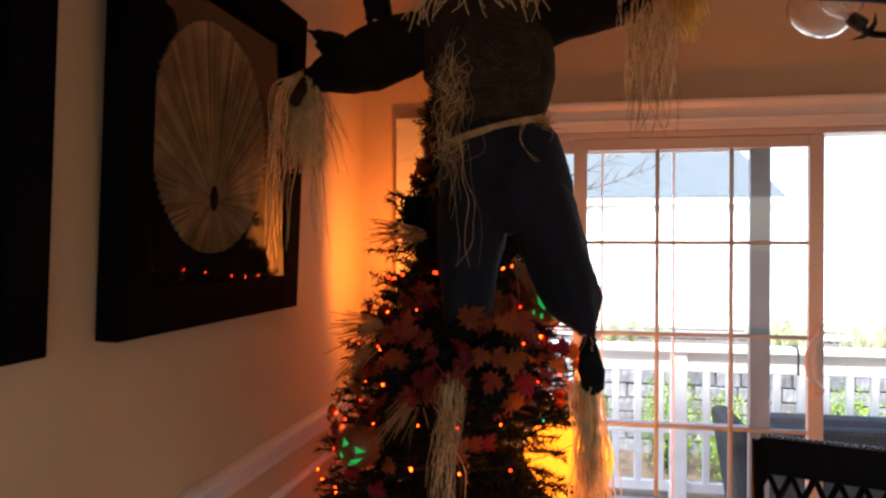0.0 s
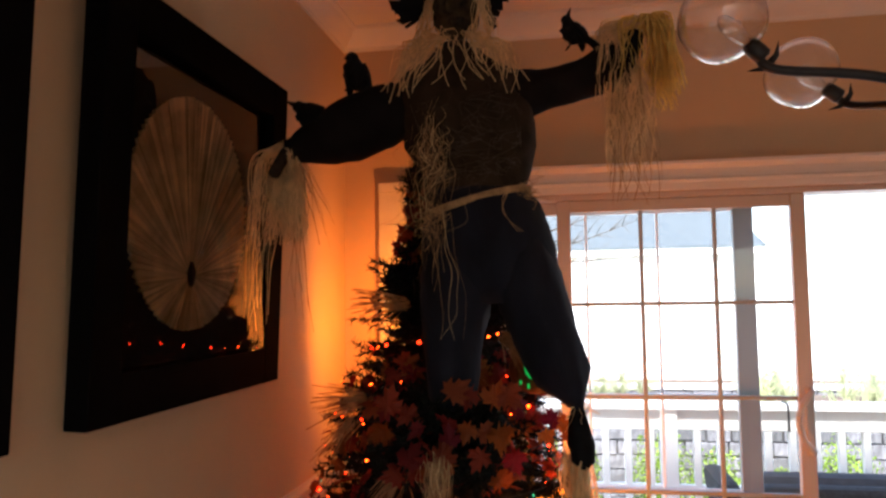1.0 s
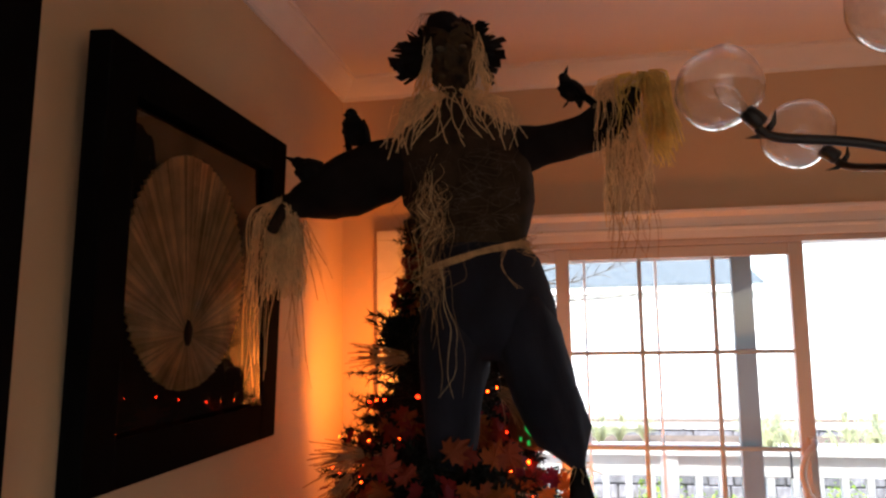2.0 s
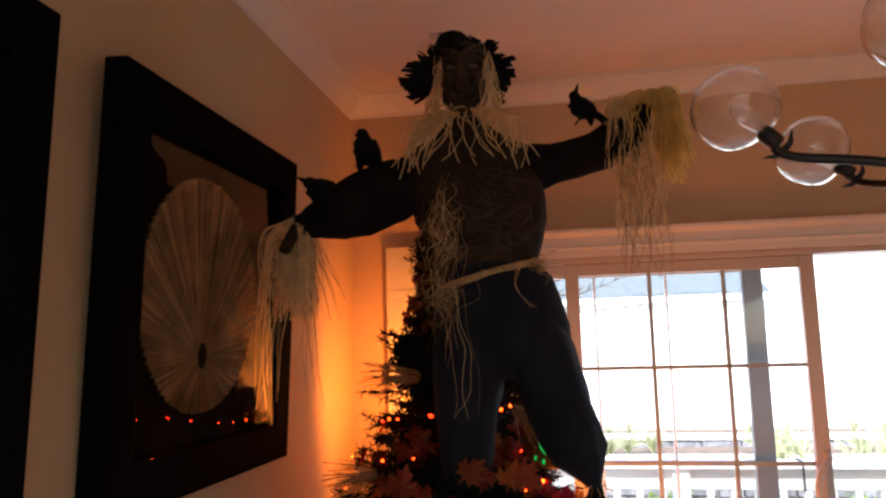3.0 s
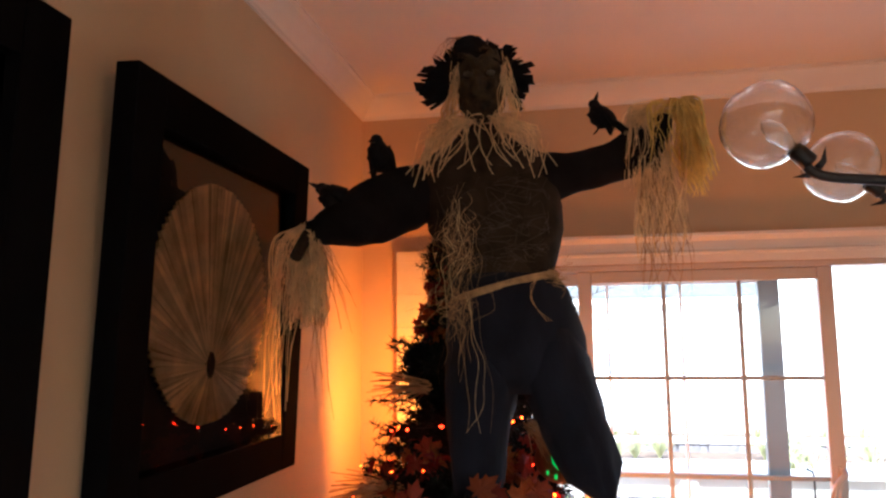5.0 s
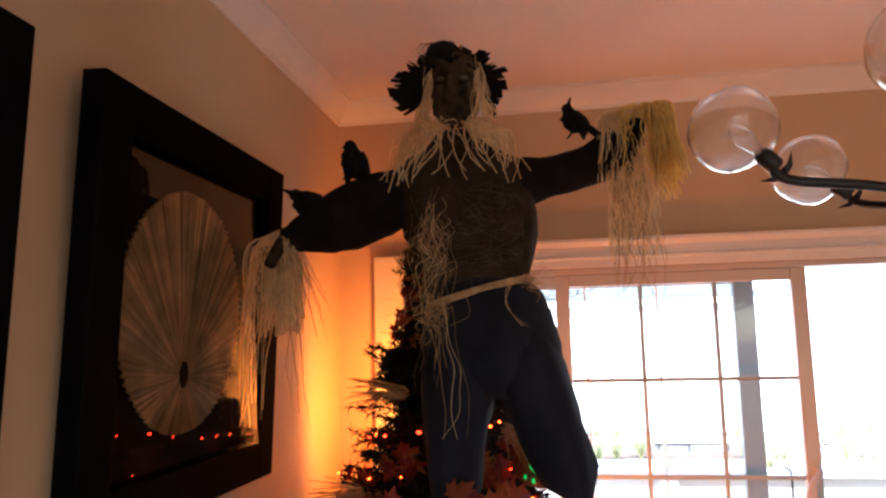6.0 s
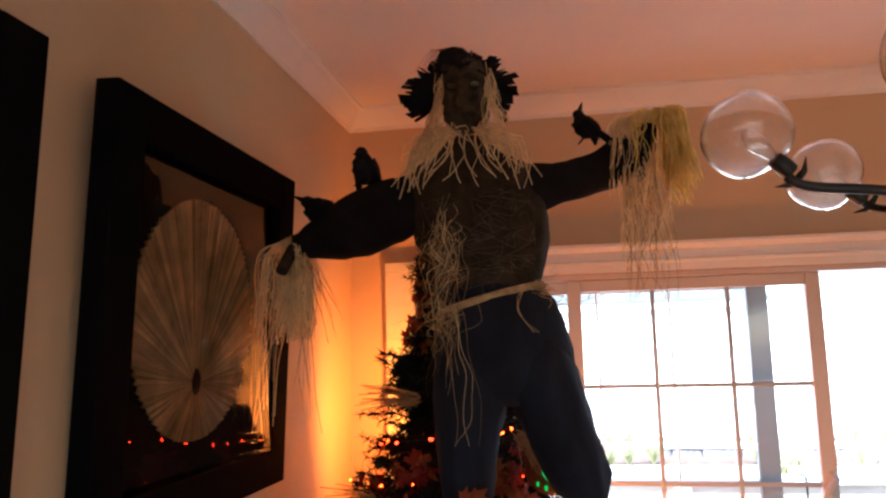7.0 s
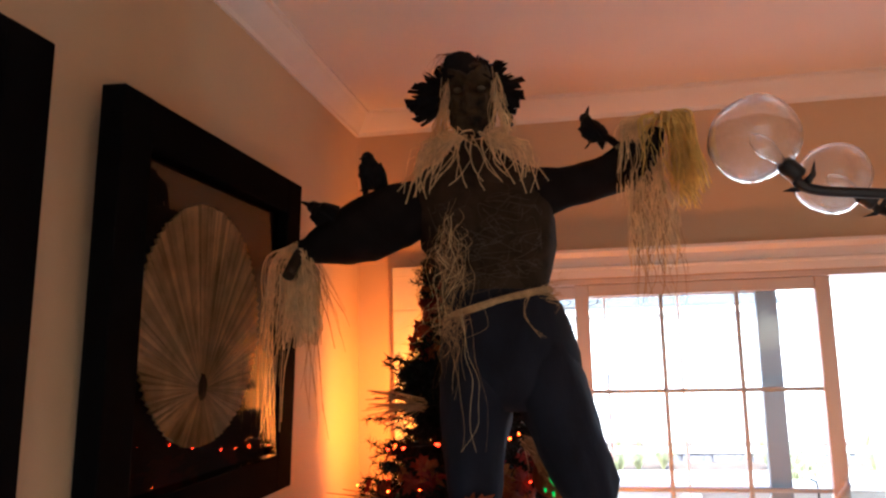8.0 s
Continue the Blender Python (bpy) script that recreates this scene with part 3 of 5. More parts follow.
    # dark netting, loose threads over the chest
    for _ in range(80):
        x0, z0 = 0.165 + rng.uniform(-0.13, 0.13), 1.95 + rng.uniform(-0.09, 0.10)
        pts = [(x0, Y - 0.108, z0)]
        for q in range(4):
            x0 += rng.gauss(0, 0.030)
            z0 += rng.gauss(0, 0.018)
            x0 = min(max(x0, 0.05), 0.29)
            d = (x0 - 0.16) / 0.17
            pts.append((x0, Y - 0.112 * math.sqrt(max(0.1, 1 - d * d)) - 0.004, z0))
        strand(bm, pts, 0.0016, NE, twist=rng.uniform(0, 3))
    # rope belt with loose ends
    belt = []
    for k in range(25):
        a = math.pi * (0.02 + 0.96 * k / 24)
        x = 0.180 + 0.124 * math.cos(a)
        belt.append((x, Y - 0.101 * math.sin(a), 1.846 - 0.27 * (0.300 - x)))
    tube(bm, belt, 0.0075, seg=8, mi=TW)
    tube(bm, [(p[0], p[1] - 0.004, p[2] + 0.007) for p in belt], 0.005, seg=6, mi=TW)
    # knot and tassels of straw from the belt
    bunch((0.090, Y - 0.098, 1.800), (0.080, Y - 0.125, 1.665), 34, (0.020, 0.006, 0.012), (0.026, 0.012, 0.045), 0.0015, TW, curl=0.010, ln=(0.4, 1.2))
    bunch((0.080, Y - 0.098, 1.800), (0.055, Y - 0.12, 1.725), 20, (0.03, 0.006, 0.012), (0.040, 0.012, 0.030), 0.0014, TW, curl=0.012)
    for q in range(4):
        x = 0.105 + 0.012 * rng.gauss(0, 1)
        pts = [(x, Y - 0.11, 1.80)]
        for u in range(1, 7):
            x += rng.gauss(0.006 * (1 if u < 4 else -1), 0.010)
            pts.append((x, Y - 0.122, 1.80 - u * 0.052))
        strand(bm, pts, 0.0014, TW if q % 2 else ST, twist=rng.uniform(0, 3), n=5)
    bunch((0.285, Y - 0.06, 1.842), (0.33, Y - 0.06, 1.845), 18, (0.008, 0.006, 0.006), (0.02, 0.02, 0.022), 0.0022, TW, curl=0.010)
    for q in range(3):
        strand(bm, [(0.262, Y - 0.098, 1.830), (0.250, Y - 0.125, 1.79 + 0.01 * q), (0.262, Y - 0.125, 1.765), (0.285 + 0.006 * q, Y - 0.122, 1.735)], 0.0024, TW, twist=q)
    def drape(count, roots, arcs, ends, w, mi, curl=0.004, deep=0.03):
        """Straws that rise from roots, bend over at arcs and hang to ends; each a pair (x, z) of ranges."""
        for _ in range(count):
            u = rng.random()
            near = lambda lo, hi: lo + (hi - lo) * min(1, max(0, u + rng.gauss(0, 0.16)))
            d = rng.uniform(-1, 1)
            a = Vector((near(*roots[0]), Y - 0.02 + d * 0.012, rng.uniform(*roots[1])))
            m = Vector((near(*arcs[0]), Y - 0.024 + d * deep * 0.8, rng.uniform(*arcs[1])))
            e = Vector((near(*ends[0]), Y - 0.026 + d * deep + rng.gauss(0, 0.004), rng.uniform(*ends[1])))
            pts = [a, m]
            for q in (0.33, 0.66):
                pts.append(m.lerp(e, q) + Vector((rng.gauss(0, curl), rng.gauss(0, curl), 0)))
            pts.append(e)
            strand(bm, pts, w * rng.uniform(0.6, 1.3), mi, twist=rng.uniform(0, 3.1))

    # straw hand that hangs: a dark wrist with the straw bent out round it
    tube(bm, [(-0.300, Y - 0.02, 1.966), (-0.313, Y - 0.045, 1.925), (-0.316, Y - 0.072, 1.894)], [0.016, 0.015, 0.015], seg=14, mi=SH)
    drape(34, ((-0.335, -0.300), (1.965, 1.985)), ((-0.385, -0.335), (1.925, 1.955)), ((-0.405, -0.350), (1.700, 1.800)), 0.0042, ST, 0.006)
    drape(15, ((-0.335, -0.310), (1.960, 1.980)), ((-0.390, -0.340), (1.910, 1.950)), ((-0.410, -0.345), (1.450, 1.640)), 0.0030, ST, 0.010)
    drape(120, ((-0.340, -0.280), (1.915, 1.940)), ((-0.346, -0.262), (1.860, 1.900)), ((-0.350, -0.255), (1.715, 1.775)), 0.0062, ST, 0.004, 0.04)
    drape(26, ((-0.330, -0.300), (1.965, 1.985)), ((-0.350, -0.280), (1.945, 1.965)), ((-0.365, -0.262), (1.780, 1.860)), 0.0036, ST, 0.004, 0.05)
    drape(30, ((-0.325, -0.290), (1.965, 1.988)), ((-0.310, -0.262), (1.930, 1.965)), ((-0.290, -0.235), (1.770, 1.840)), 0.0042, ST, 0.004)
    drape(9, ((-0.300, -0.285), (1.955, 1.975)), ((-0.265, -0.245), (1.900, 1.940)), ((-0.245, -0.170), (1.700, 1.860)), 0.0036, TW, 0.003)
    drape(10, ((-0.320, -0.290), (1.900, 1.930)), ((-0.300, -0.262), (1.800, 1.860)), ((-0.290, -0.225), (1.480, 1.640)), 0.0030, TW, 0.008)
    # raised straw hand: straw bent over the wrist, short at the ends, long below
    tube(bm, [(0.515, Y, 2.150), (0.545, Y - 0.004, 2.180), (0.560, Y - 0.012, 2.228)], [0.040, 0.034, 0.020], seg=14, mi=FE)
    drape(60, ((0.545, 0.580), (2.235, 2.262)), ((0.475, 0.545), (2.205, 2.246)), ((0.462, 0.520), (2.030, 2.130)), 0.0038, ST, 0.005)
    drape(26, ((0.545, 0.600), (2.240, 2.264)), ((0.520, 0.600), (2.215, 2.250)), ((0.520, 0.600), (2.100, 2.190)), 0.0050, SY_, 0.004, 0.04)
    drape(120, ((0.565, 0.605), (2.240, 2.264)), ((0.585, 0.640), (2.205, 2.255)), ((0.590, 0.668), (2.055, 2.130)), 0.0054, SY_, 0.004)
    drape(34, ((0.570, 0.620), (2.120, 2.160)), ((0.590, 0.630), (2.080, 2.110)), ((0.600, 0.652), (2.020, 2.070)), 0.0046, SY_, 0.004)
    drape(80, ((0.500, 0.600), (2.120, 2.200)), ((0.495, 0.600), (2.050, 2.110)), ((0.488, 0.600), (1.880, 1.990)), 0.0034, ST, 0.006)
    drape(30, ((0.500, 0.600), (2.060, 2.120)), ((0.500, 0.600), (1.970, 2.030)), ((0.490, 0.605), (1.800, 1.880)), 0.0024, TW, 0.011)
    # straw feet
    bunch((0.413, Y - 0.02, 1.335), (0.413, Y - 0.03, 1.295), 24, (0.01, 0.01, 0.004), (0.02, 0.02, 0.02), 0.004, ST, curl=0.003)
    bunch((0.410, Y - 0.01, 1.215), (0.425, Y + 0.0, 0.86), 170, (0.014, 0.014, 0.010), (0.030, 0.03, 0.03), 0.0045, ST, curl=0.008, ln=(0.6, 1.1))
    bunch((0.108, Y - 0.17, 1.215), (0.095, Y - 0.22, 0.90), 18, (0.014, 0.012, 0.010), (0.028, 0.03, 0.04), 0.0018, ST, curl=0.010, ln=(0.45, 1.15))
    bunch((0.108, Y - 0.168, 1.215), (0.095, Y - 0.215, 0.90), 84, (0.014, 0.012, 0.010), (0.027, 0.03, 0.04), 0.0022, TW, curl=0.007, ln=(0.4, 1.15))
    # wisps on the hat
    for q in range(18):
        a = Vector((HX - 0.035 + rng.gauss(0, 0.02), HY - 0.02, HZ + 0.113))
        strand(bm, [a, a + Vector((rng.gauss(-0.012, 0.012), 0, 0.006)), a + Vector((rng.gauss(-0.032, 0.010), -0.01, -0.012)), a + Vector((-0.045 + rng.gauss(0, 0.012), -0.01, -0.05))], 0.0012, FE if q % 3 else TW, twist=q)
    for v in bm.verts:
        x, y, z = v.co
        v.co = (1.0753 * x + 0.0105 * z + 0.0256, 1.585 + 1.065 * (y - Y), 1.0553 * z - 0.0143 * x - 0.0473)
    ob = mesh_ob("scarecrow", bm, [SHIRT, SLEEVE, PANTS, FELT, MASK, EYE_GLASS, STRAW, STRAW_Y, TWINE, NET])
    return tagged(ob, "life-like scarecrow figure in dark clothes and torn hat, straw hands", "scarecrow")


scarecrow()


# ---- decorated tree ----
NEEDLE = mat_basic("dark_needles", (0.006, 0.009, 0.006), rough=0.7, var=0.5, scale=30, specular=0.2)
BARK = mat_basic("dark_wire_bark", (0.02, 0.015, 0.01), rough=0.9, var=0.3, scale=40, bump=0.4)
MAPLE_R = mat_thin("red_leaf_cloth", (0.22, 0.022, 0.009), trans=0.45, rand=0.35)
MAPLE_O = mat_thin("orange_leaf_cloth", (0.22, 0.040, 0.011), trans=0.45, rand=0.35)
PUMPKIN = mat_basic("orange_ceramic", (0.17, 0.046, 0.011), rough=0.55, var=0.3, scale=20)
GREEN_GLOW = mat_basic("green_cutout", (0.02, 0.2, 0.05), emit=(0.008, 0.60, 0.09), emit_strength=0.12, var=0.1)
BULB_O = mat_basic("orange_bulb", (0.6, 0.15, 0.02), rough=0.2, emit=(1.0, 0.040, 0.002), emit_strength=7.0, var=0.05)
BULB_R = mat_basic("red_bulb", (0.5, 0.04, 0.02), rough=0.2, emit=(1.0, 0.016, 0.002), emit_strength=6.0, var=0.05)
BULB_G = mat_basic("green_bulb", (0.05, 0.4, 0.2), rough=0.2, emit=(0.05, 0.9, 0.4), emit_strength=0.35, var=0.05)
GLOW = mat_basic("lit_lantern_shell", (0.8, 0.4, 0.06), rough=0.5, emit=(1.0, 0.20, 0.008), emit_strength=0.85, var=0.15, scale=12)
WIRE = mat_basic("green_wire", (0.01, 0.02, 0.012), rough=0.6, var=0.2)
CROW = mat_basic("black_feather", (0.006, 0.006, 0.007), rough=0.8, var=0.4, scale=60, bump=0.6, bump_scale=150, specular=0.15)
CARDBOARD = mat_thin("straw_stalk", (0.36, 0.19, 0.08), trans=0.25, scale=30)

TREE = Vector((0.073, 2.02, 0.0))


def axis(z):
    return Vector((TREE.x, TREE.y, z))


def cone_r(z):
    """Half-width of the tree at height z."""
    return float(np.interp(z, (0.05, 0.754, 1.032, 1.199, 1.399, 1.477, 1.555, 1.733, 1.867, 2.201), (0.46, 0.462, 0.412, 0.362, 0.284, 0.234, 0.173, 0.11, 0.085, 0.050)))


tree = thing("tree", "dark artificial tree with orange lights and autumn leaves", "tree", loc=(TREE.x, TREE.y, 0))


def under(ob, holder):
    """Puts ob, built in world coordinates, under an empty that is not turned."""
    ob.parent = holder
    ob.matrix_parent_inverse = Matrix.Translation(holder.location).inverted()
    return ob


bm = bmesh.new()
tube(bm, [axis(0.02), axis(0.6), axis(1.2), axis(1.7), axis(2.18)], [0.022, 0.020, 0.016, 0.010, 0.003], seg=10)
under(mesh_ob("trunk", bm, BARK), tree)
bm = bmesh.new()
for k in range(4):
    a = math.pi / 2 * k + 0.4
    tube(bm, [(TREE.x, TREE.y, 0.12), (TREE.x + 0.14 * math.cos(a), TREE.y + 0.14 * math.sin(a), 0.03), (TREE.x + 0.24 * math.cos(a), TREE.y + 0.24 * math.sin(a), 0.008)], 0.010, seg=6)
under(mesh_ob("stand", bm, BARK), tree)

rng = random.Random(5)
verts, faces = [], []


def needle(a, b, w):
    """One flat needle from a to b."""
    d = b - a
    s = d.cross(Vector((rng.uniform(-1, 1), rng.uniform(-1, 1), rng.uniform(-1, 1)))).normalized() * w
    n = len(verts)
    verts.extend((a - s, a + s, b))
    faces.append((n, n + 1, n + 2))


limbs = bmesh.new()
for k in range(1830):
    u = rng.random() ** 1.15
    z = 0.20 + 1.96 * u
    a = rng.uniform(0, 2 * math.pi)
    if k < 1500 and z > 1.66 and math.cos(a) < 0.2 and rng.random() < 0.5:
        continue
    base = axis(z)
    r = cone_r(z) * (rng.uniform(0.72, 1.08) if k < 900 else rng.uniform(0.30, 0.85))
    drop = rng.uniform(-0.02, 0.05)
    if z > 1.55 and math.cos(a) > 0.1 and k < 1500:          # fuller behind the figure
        r = min(r * 2.0, 0.24 / math.cos(a))
    tip = base + Vector((math.cos(a) * r, math.sin(a) * r, drop))
    if tip.x < WX + 0.03:
        tip.x = WX + 0.03
    if k >= 1760:                                            # branches that reach round the trouser legs
        tip = Vector((rng.uniform(0.02, 0.32), rng.uniform(1.45, 1.52), rng.uniform(1.16, 1.36)))
        base = axis(tip.z - 0.02)
    elif k >= 1530:                                            # dense heart of the tree
        z = rng.uniform(1.25, 1.74)
        base, r = axis(z), rng.uniform(0.05, 0.14)
        tip = base + Vector((math.cos(a) * r + 0.05, math.sin(a) * r, drop))
    elif k >= 1500:                                            # dark sprigs that stand out beside the figure
        tip = Vector((-0.085 + rng.gauss(0, 0.024), 1.93 + rng.gauss(0, 0.02), 1.675 + rng.gauss(0, 0.035)))
        base = axis(tip.z - 0.04)
    mid = base.lerp(tip, 0.55) + Vector((0, 0, -0.012))
    tube(limbs, [base.lerp(tip, 0.1), mid, tip], [0.004, 0.003, 0.0015], seg=4)
    for q in range(rng.randint(4, 6)):
        t0 = rng.uniform(0.35, 0.95) if q else 0.5
        s = base.lerp(tip, t0)
        e = tip if q == 0 else s + Vector((math.cos(a + rng.uniform(-0.9, 0.9)), math.sin(a + rng.uniform(-0.9, 0.9)), rng.uniform(-0.4, 0.5))) * rng.uniform(0.05, 0.09)
        steps = int(34 * (e - s).length / 0.09) + 8
        for j in range(steps):
            p = s.lerp(e, j / steps)
            out = Vector((rng.gauss(0, 1), rng.gauss(0, 1), rng.gauss(0, 1))).normalized() + (e - s).normalized() * 0.8
            needle(p, p + out.normalized() * rng.uniform(0.016, 0.034), 0.0022 if k < 900 else 0.0034)
under(mesh_ob("branch_wood", limbs, BARK), tree)["kind"] = "stuff"
me = bpy.data.meshes.new("crown")
me.from_pydata([tuple(v) for v in verts], [], faces)
me.materials.append(NEEDLE)
crown = under(new("crown", me), tree)
crown["kind"] = "stuff"


# garland of cloth maple leaves
def maple_mesh(name, seed, mat):
    r2 = random.Random(seed)
    bm = bmesh.new()
    outline = ((0, -0.42), (0.05, -0.16), (0.30, -0.26), (0.27, -0.12), (0.52, 0.02), (0.40, 0.08), (0.44, 0.28), (0.26, 0.20), (0.20, 0.26), (0.24, 0.50), (0.12, 0.44), (0, 0.72))
    pts = list(outline) + [(-x, y) for x, y in outline[-2:0:-1]]
    c = bm.verts.new((0, 0, 0.05))
    ring = [bm.verts.new((x * (1 + 0.1 * r2.uniform(-1, 1)), y * (1 + 0.1 * r2.uniform(-1, 1)), -0.16 * (x * x + y * y) + 0.05 * r2.uniform(-1, 1))) for x, y in pts]
    for i in range(len(ring)):
        bm.faces.new((c, ring[i], ring[(i + 1) % len(ring)]))
    me = bpy.data.meshes.new(name)
    bm.to_mesh(me)
    bm.free()
    me.materials.append(mat)
    return me


leaf_meshes = [maple_mesh("leaf", s, MAPLE_R if s % 2 else MAPLE_O) for s in range(6)]
garland = thing("leaf_garland", "red and orange cloth maple leaves wound through the tree", "garland", loc=(TREE.x, TREE.y, 0.9))
rng = random.Random(23)


def add_leaf(p, size, facing=None):
    ob = new("leaf", rng.choice(leaf_meshes))
    out = facing or Vector((p[0] - TREE.x, p[1] - TREE.y, 0.15)).normalized()
    q = (out + Vector((rng.gauss(0, 0.45), rng.gauss(0, 0.45), rng.gauss(0, 0.45)))).normalized().to_track_quat('Z', 'Y')
    ob.parent = garland
    ob.location = Vector(p) - garland.location
    ob.rotation_euler = (q @ Euler((0, 0, rng.uniform(0, 6.3))).to_quaternion()).to_euler()
    ob.scale = (size,) * 3
    return ob


for z in np.linspace(1.76, 2.02, 12):                       # up the side, past the figure
    for _ in range(2):
        c = axis(z)
        add_leaf((c.x - cone_r(z) * 0.9 - 0.020 + rng.gauss(0, 0.016), c.y - cone_r(z) * 0.6 + rng.gauss(0, 0.02), z + rng.gauss(0, 0.012)), rng.uniform(0.055, 0.08), Vector((-0.4, -1, 0.1)))
for _ in range(112):                                         # front of the lower tree
    z = 0.80 + 0.66 * rng.random() ** 0.6
    a = rng.uniform(-2.95, -0.25)
    c, r = axis(z), cone_r(z) * rng.uniform(0.92, 1.08)
    if r * math.cos(a) > 0.17 and z < 1.10:
        continue
    add_leaf((c.x + r * math.cos(a), c.y + r * math.sin(a), z), rng.uniform(0.05, 0.088))
for p in ((0.446, 1.703, 1.275), (0.418, 1.67, 1.299), (0.395, 1.692, 1.255), (0.457, 1.726, 1.244)):
    add_leaf(p, 0.062, Vector((0.2, -1, 0.2)))

for _ in range(26):                                          # leaves before the trouser legs
    add_leaf((rng.uniform(0.02, 0.34), rng.uniform(1.43, 1.47), rng.uniform(1.17, 1.40)), rng.uniform(0.05, 0.085), Vector((0, -1, 0.2)))

# string of lights
lights = thing("string_lights", "string of small glowing orange lights round the tree", "string lights", loc=(TREE.x, TREE.y, 0.9))
bm = bmesh.new()
path = []
for k in range(420):
    u = k / 419
    z = 0.35 + 1.17 * u
    a = u * 2 * math.pi * 11
    c, r = axis(z), cone_r(z) * 0.93 + 0.012 * noise.noise(Vector((u * 60, 0, 0)))
    path.append(Vector((c.x + r * math.cos(a), c.y + r * math.sin(a), z + 0.012 * noise.noise(Vector((u * 90, 3, 0))))))
tube(bm, path, 0.0014, seg=4)
under(mesh_ob("wire", bm, WIRE), lights)


def bulb_mesh(mat):
    bm = bmesh.new()
    ball(bm, (0, 0, 0), (0.0042, 0.0042, 0.007), seg=8, rings=6)
    me = bpy.data.meshes.new("bulb")
    bm.to_mesh(me)
    bm.free()
    me.materials.append(mat)
    return me


bulb_kinds = [bulb_mesh(m) for m in (BULB_O,) * 14 + (BULB_R,) * 9 + (BULB_G,)]
for k in range(4, 420, 2):
    ob = new("bulb", rng.choice(bulb_kinds))
    ob.parent = lights
    p = path[k]
    out = Vector((p.x - TREE.x, p.y - TREE.y, 0)).normalized()
    ob.location = p + out * rng.uniform(-0.02, 0.055) - lights.location
    ob.rotation_euler = (rng.uniform(0, 3), rng.uniform(0, 3), 0)
    s = rng.choice((0.5, 0.55, 0.65, 0.75, 0.9, 1.1))
    ob.scale = (s, s, s)


# straw picks stuck in the tree
def straw_pick(root, aim, count, length, spread, seed, wide=0.0042):
    r2 = random.Random(seed)
    bm = bmesh.new()
    root, aim = Vector(root), Vector(aim).normalized()
    for _ in range(count):
        d = (aim + Vector([r2.gauss(0, spread) for _ in range(3)])).normalized()
        ln = length * r2.uniform(0.55, 1.1)
        a = root + Vector([r2.gauss(0, 0.008) for _ in range(3)])
        strand(bm, [a, a + d * ln * 0.5 + Vector((0, 0, 0.004)), a + d * ln + Vector((0, 0, -0.012 * r2.random()))], wide * r2.uniform(0.6, 1.4), 0, twist=r2.uniform(0, 3), n=2)
    return tagged(mesh_ob("straw_pick", bm, CARDBOARD), "stiff brown straw spray stuck in the dark tree", "straw spray", "straw sprays", kind="stuff")


straw_pick((-0.011, 1.815, 1.605), (-1, -0.25, -0.05), 42, 0.155, 0.26, 1)
straw_pick((-0.089, 1.77, 1.327), (-1, -0.25, 0.10), 42, 0.170, 0.20, 2)
straw_pick((-0.15, 1.77, 1.277), (-0.8, -0.3, -0.75), 34, 0.150, 0.24, 3)
straw_pick((0.284, 1.737, 1.511), (0.65, -0.4, -0.75), 34, 0.105, 0.30, 4)
straw_pick((0.017, 1.648, 1.155), (-0.7, -0.3, -0.9), 38, 0.150, 0.22, 6)


# jack-o'-lantern balls with glowing cut-outs
def ribbed_ball(bm, c, r, ribs=10, squash=0.85, depth=0.07, mi=0):
    for v in ball(bm, c, r, mi, seg=ribs * 4, rings=16):
        d = v.co - Vector(c)
        a = math.atan2(d.y, d.x)
        k = 1 - depth * (0.5 + 0.5 * math.cos(ribs * a)) * math.sqrt(max(0, 1 - (d.z / r) ** 2))
        v.co = Vector(c) + Vector((d.x * k, d.y * k, d.z * squash))


def patch(bm, c, r, outline, squash=0.85):
    """A curved cut-out on the front of a ball: outline in units of r, seen from the front."""
    n = []
    for x, z in outline:
        y = -math.sqrt(max(0.02, 1 - x * x - (z / squash) ** 2))
        n.append(bm.verts.new(Vector(c) + Vector((x * r, y * r, z * r)) * 1.015))
    m = bm.verts.new(sum((v.co for v in n), Vector()) / len(n) + Vector((0, -0.004, 0)))
    for i in range(len(n)):
        bm.faces.new((m, n[i], n[(i + 1) % len(n)]))


def jack_ball(c, r, cuts):
    t = thing("pumpkin_ornament", "orange pumpkin ornament with glowing green cut-outs on the tree", "ornament", "pumpkin ornaments", c)
    bm = bmesh.new()
    ribbed_ball(bm, (0, 0, 0), r)
    part("body", bm, PUMPKIN, t)
    bm = bmesh.new()
    tube(bm, [(0, 0, r * 0.75), (0.004, 0, r * 0.95), (0.012, 0, r * 1.15)], [0.010, 0.008, 0.007], seg=8)
    part("stem", bm, BARK, t)
    for outline in cuts:
        bm = bmesh.new()
        patch(bm, (0, 0, 0), r, outline)
        part("cut_out", bm, GREEN_GLOW, t, "glowing green cut-out")
    return t


jack_ball((0.372, 1.80, 1.417), 0.082, (
    ((-0.10, 0.60), (0.10, 0.62), (0.18, 0.45), (0.02, 0.38), (-0.12, 0.18), (-0.14, -0.05), (-0.02, -0.22), (-0.18, -0.24), (-0.34, -0.05), (-0.38, 0.20), (-0.28, 0.45)),
    ((0.45, 0.40), (0.62, 0.32), (0.60, 0.15), (0.46, 0.20)), ((0.10, -0.38), (0.20, -0.36), (0.19, -0.55), (0.11, -0.56)),
    ((-0.30, -0.40), (-0.20, -0.38), (-0.20, -0.58), (-0.30, -0.58)), ((-0.55, -0.30), (-0.46, -0.28), (-0.47, -0.44), (-0.55, -0.46))))
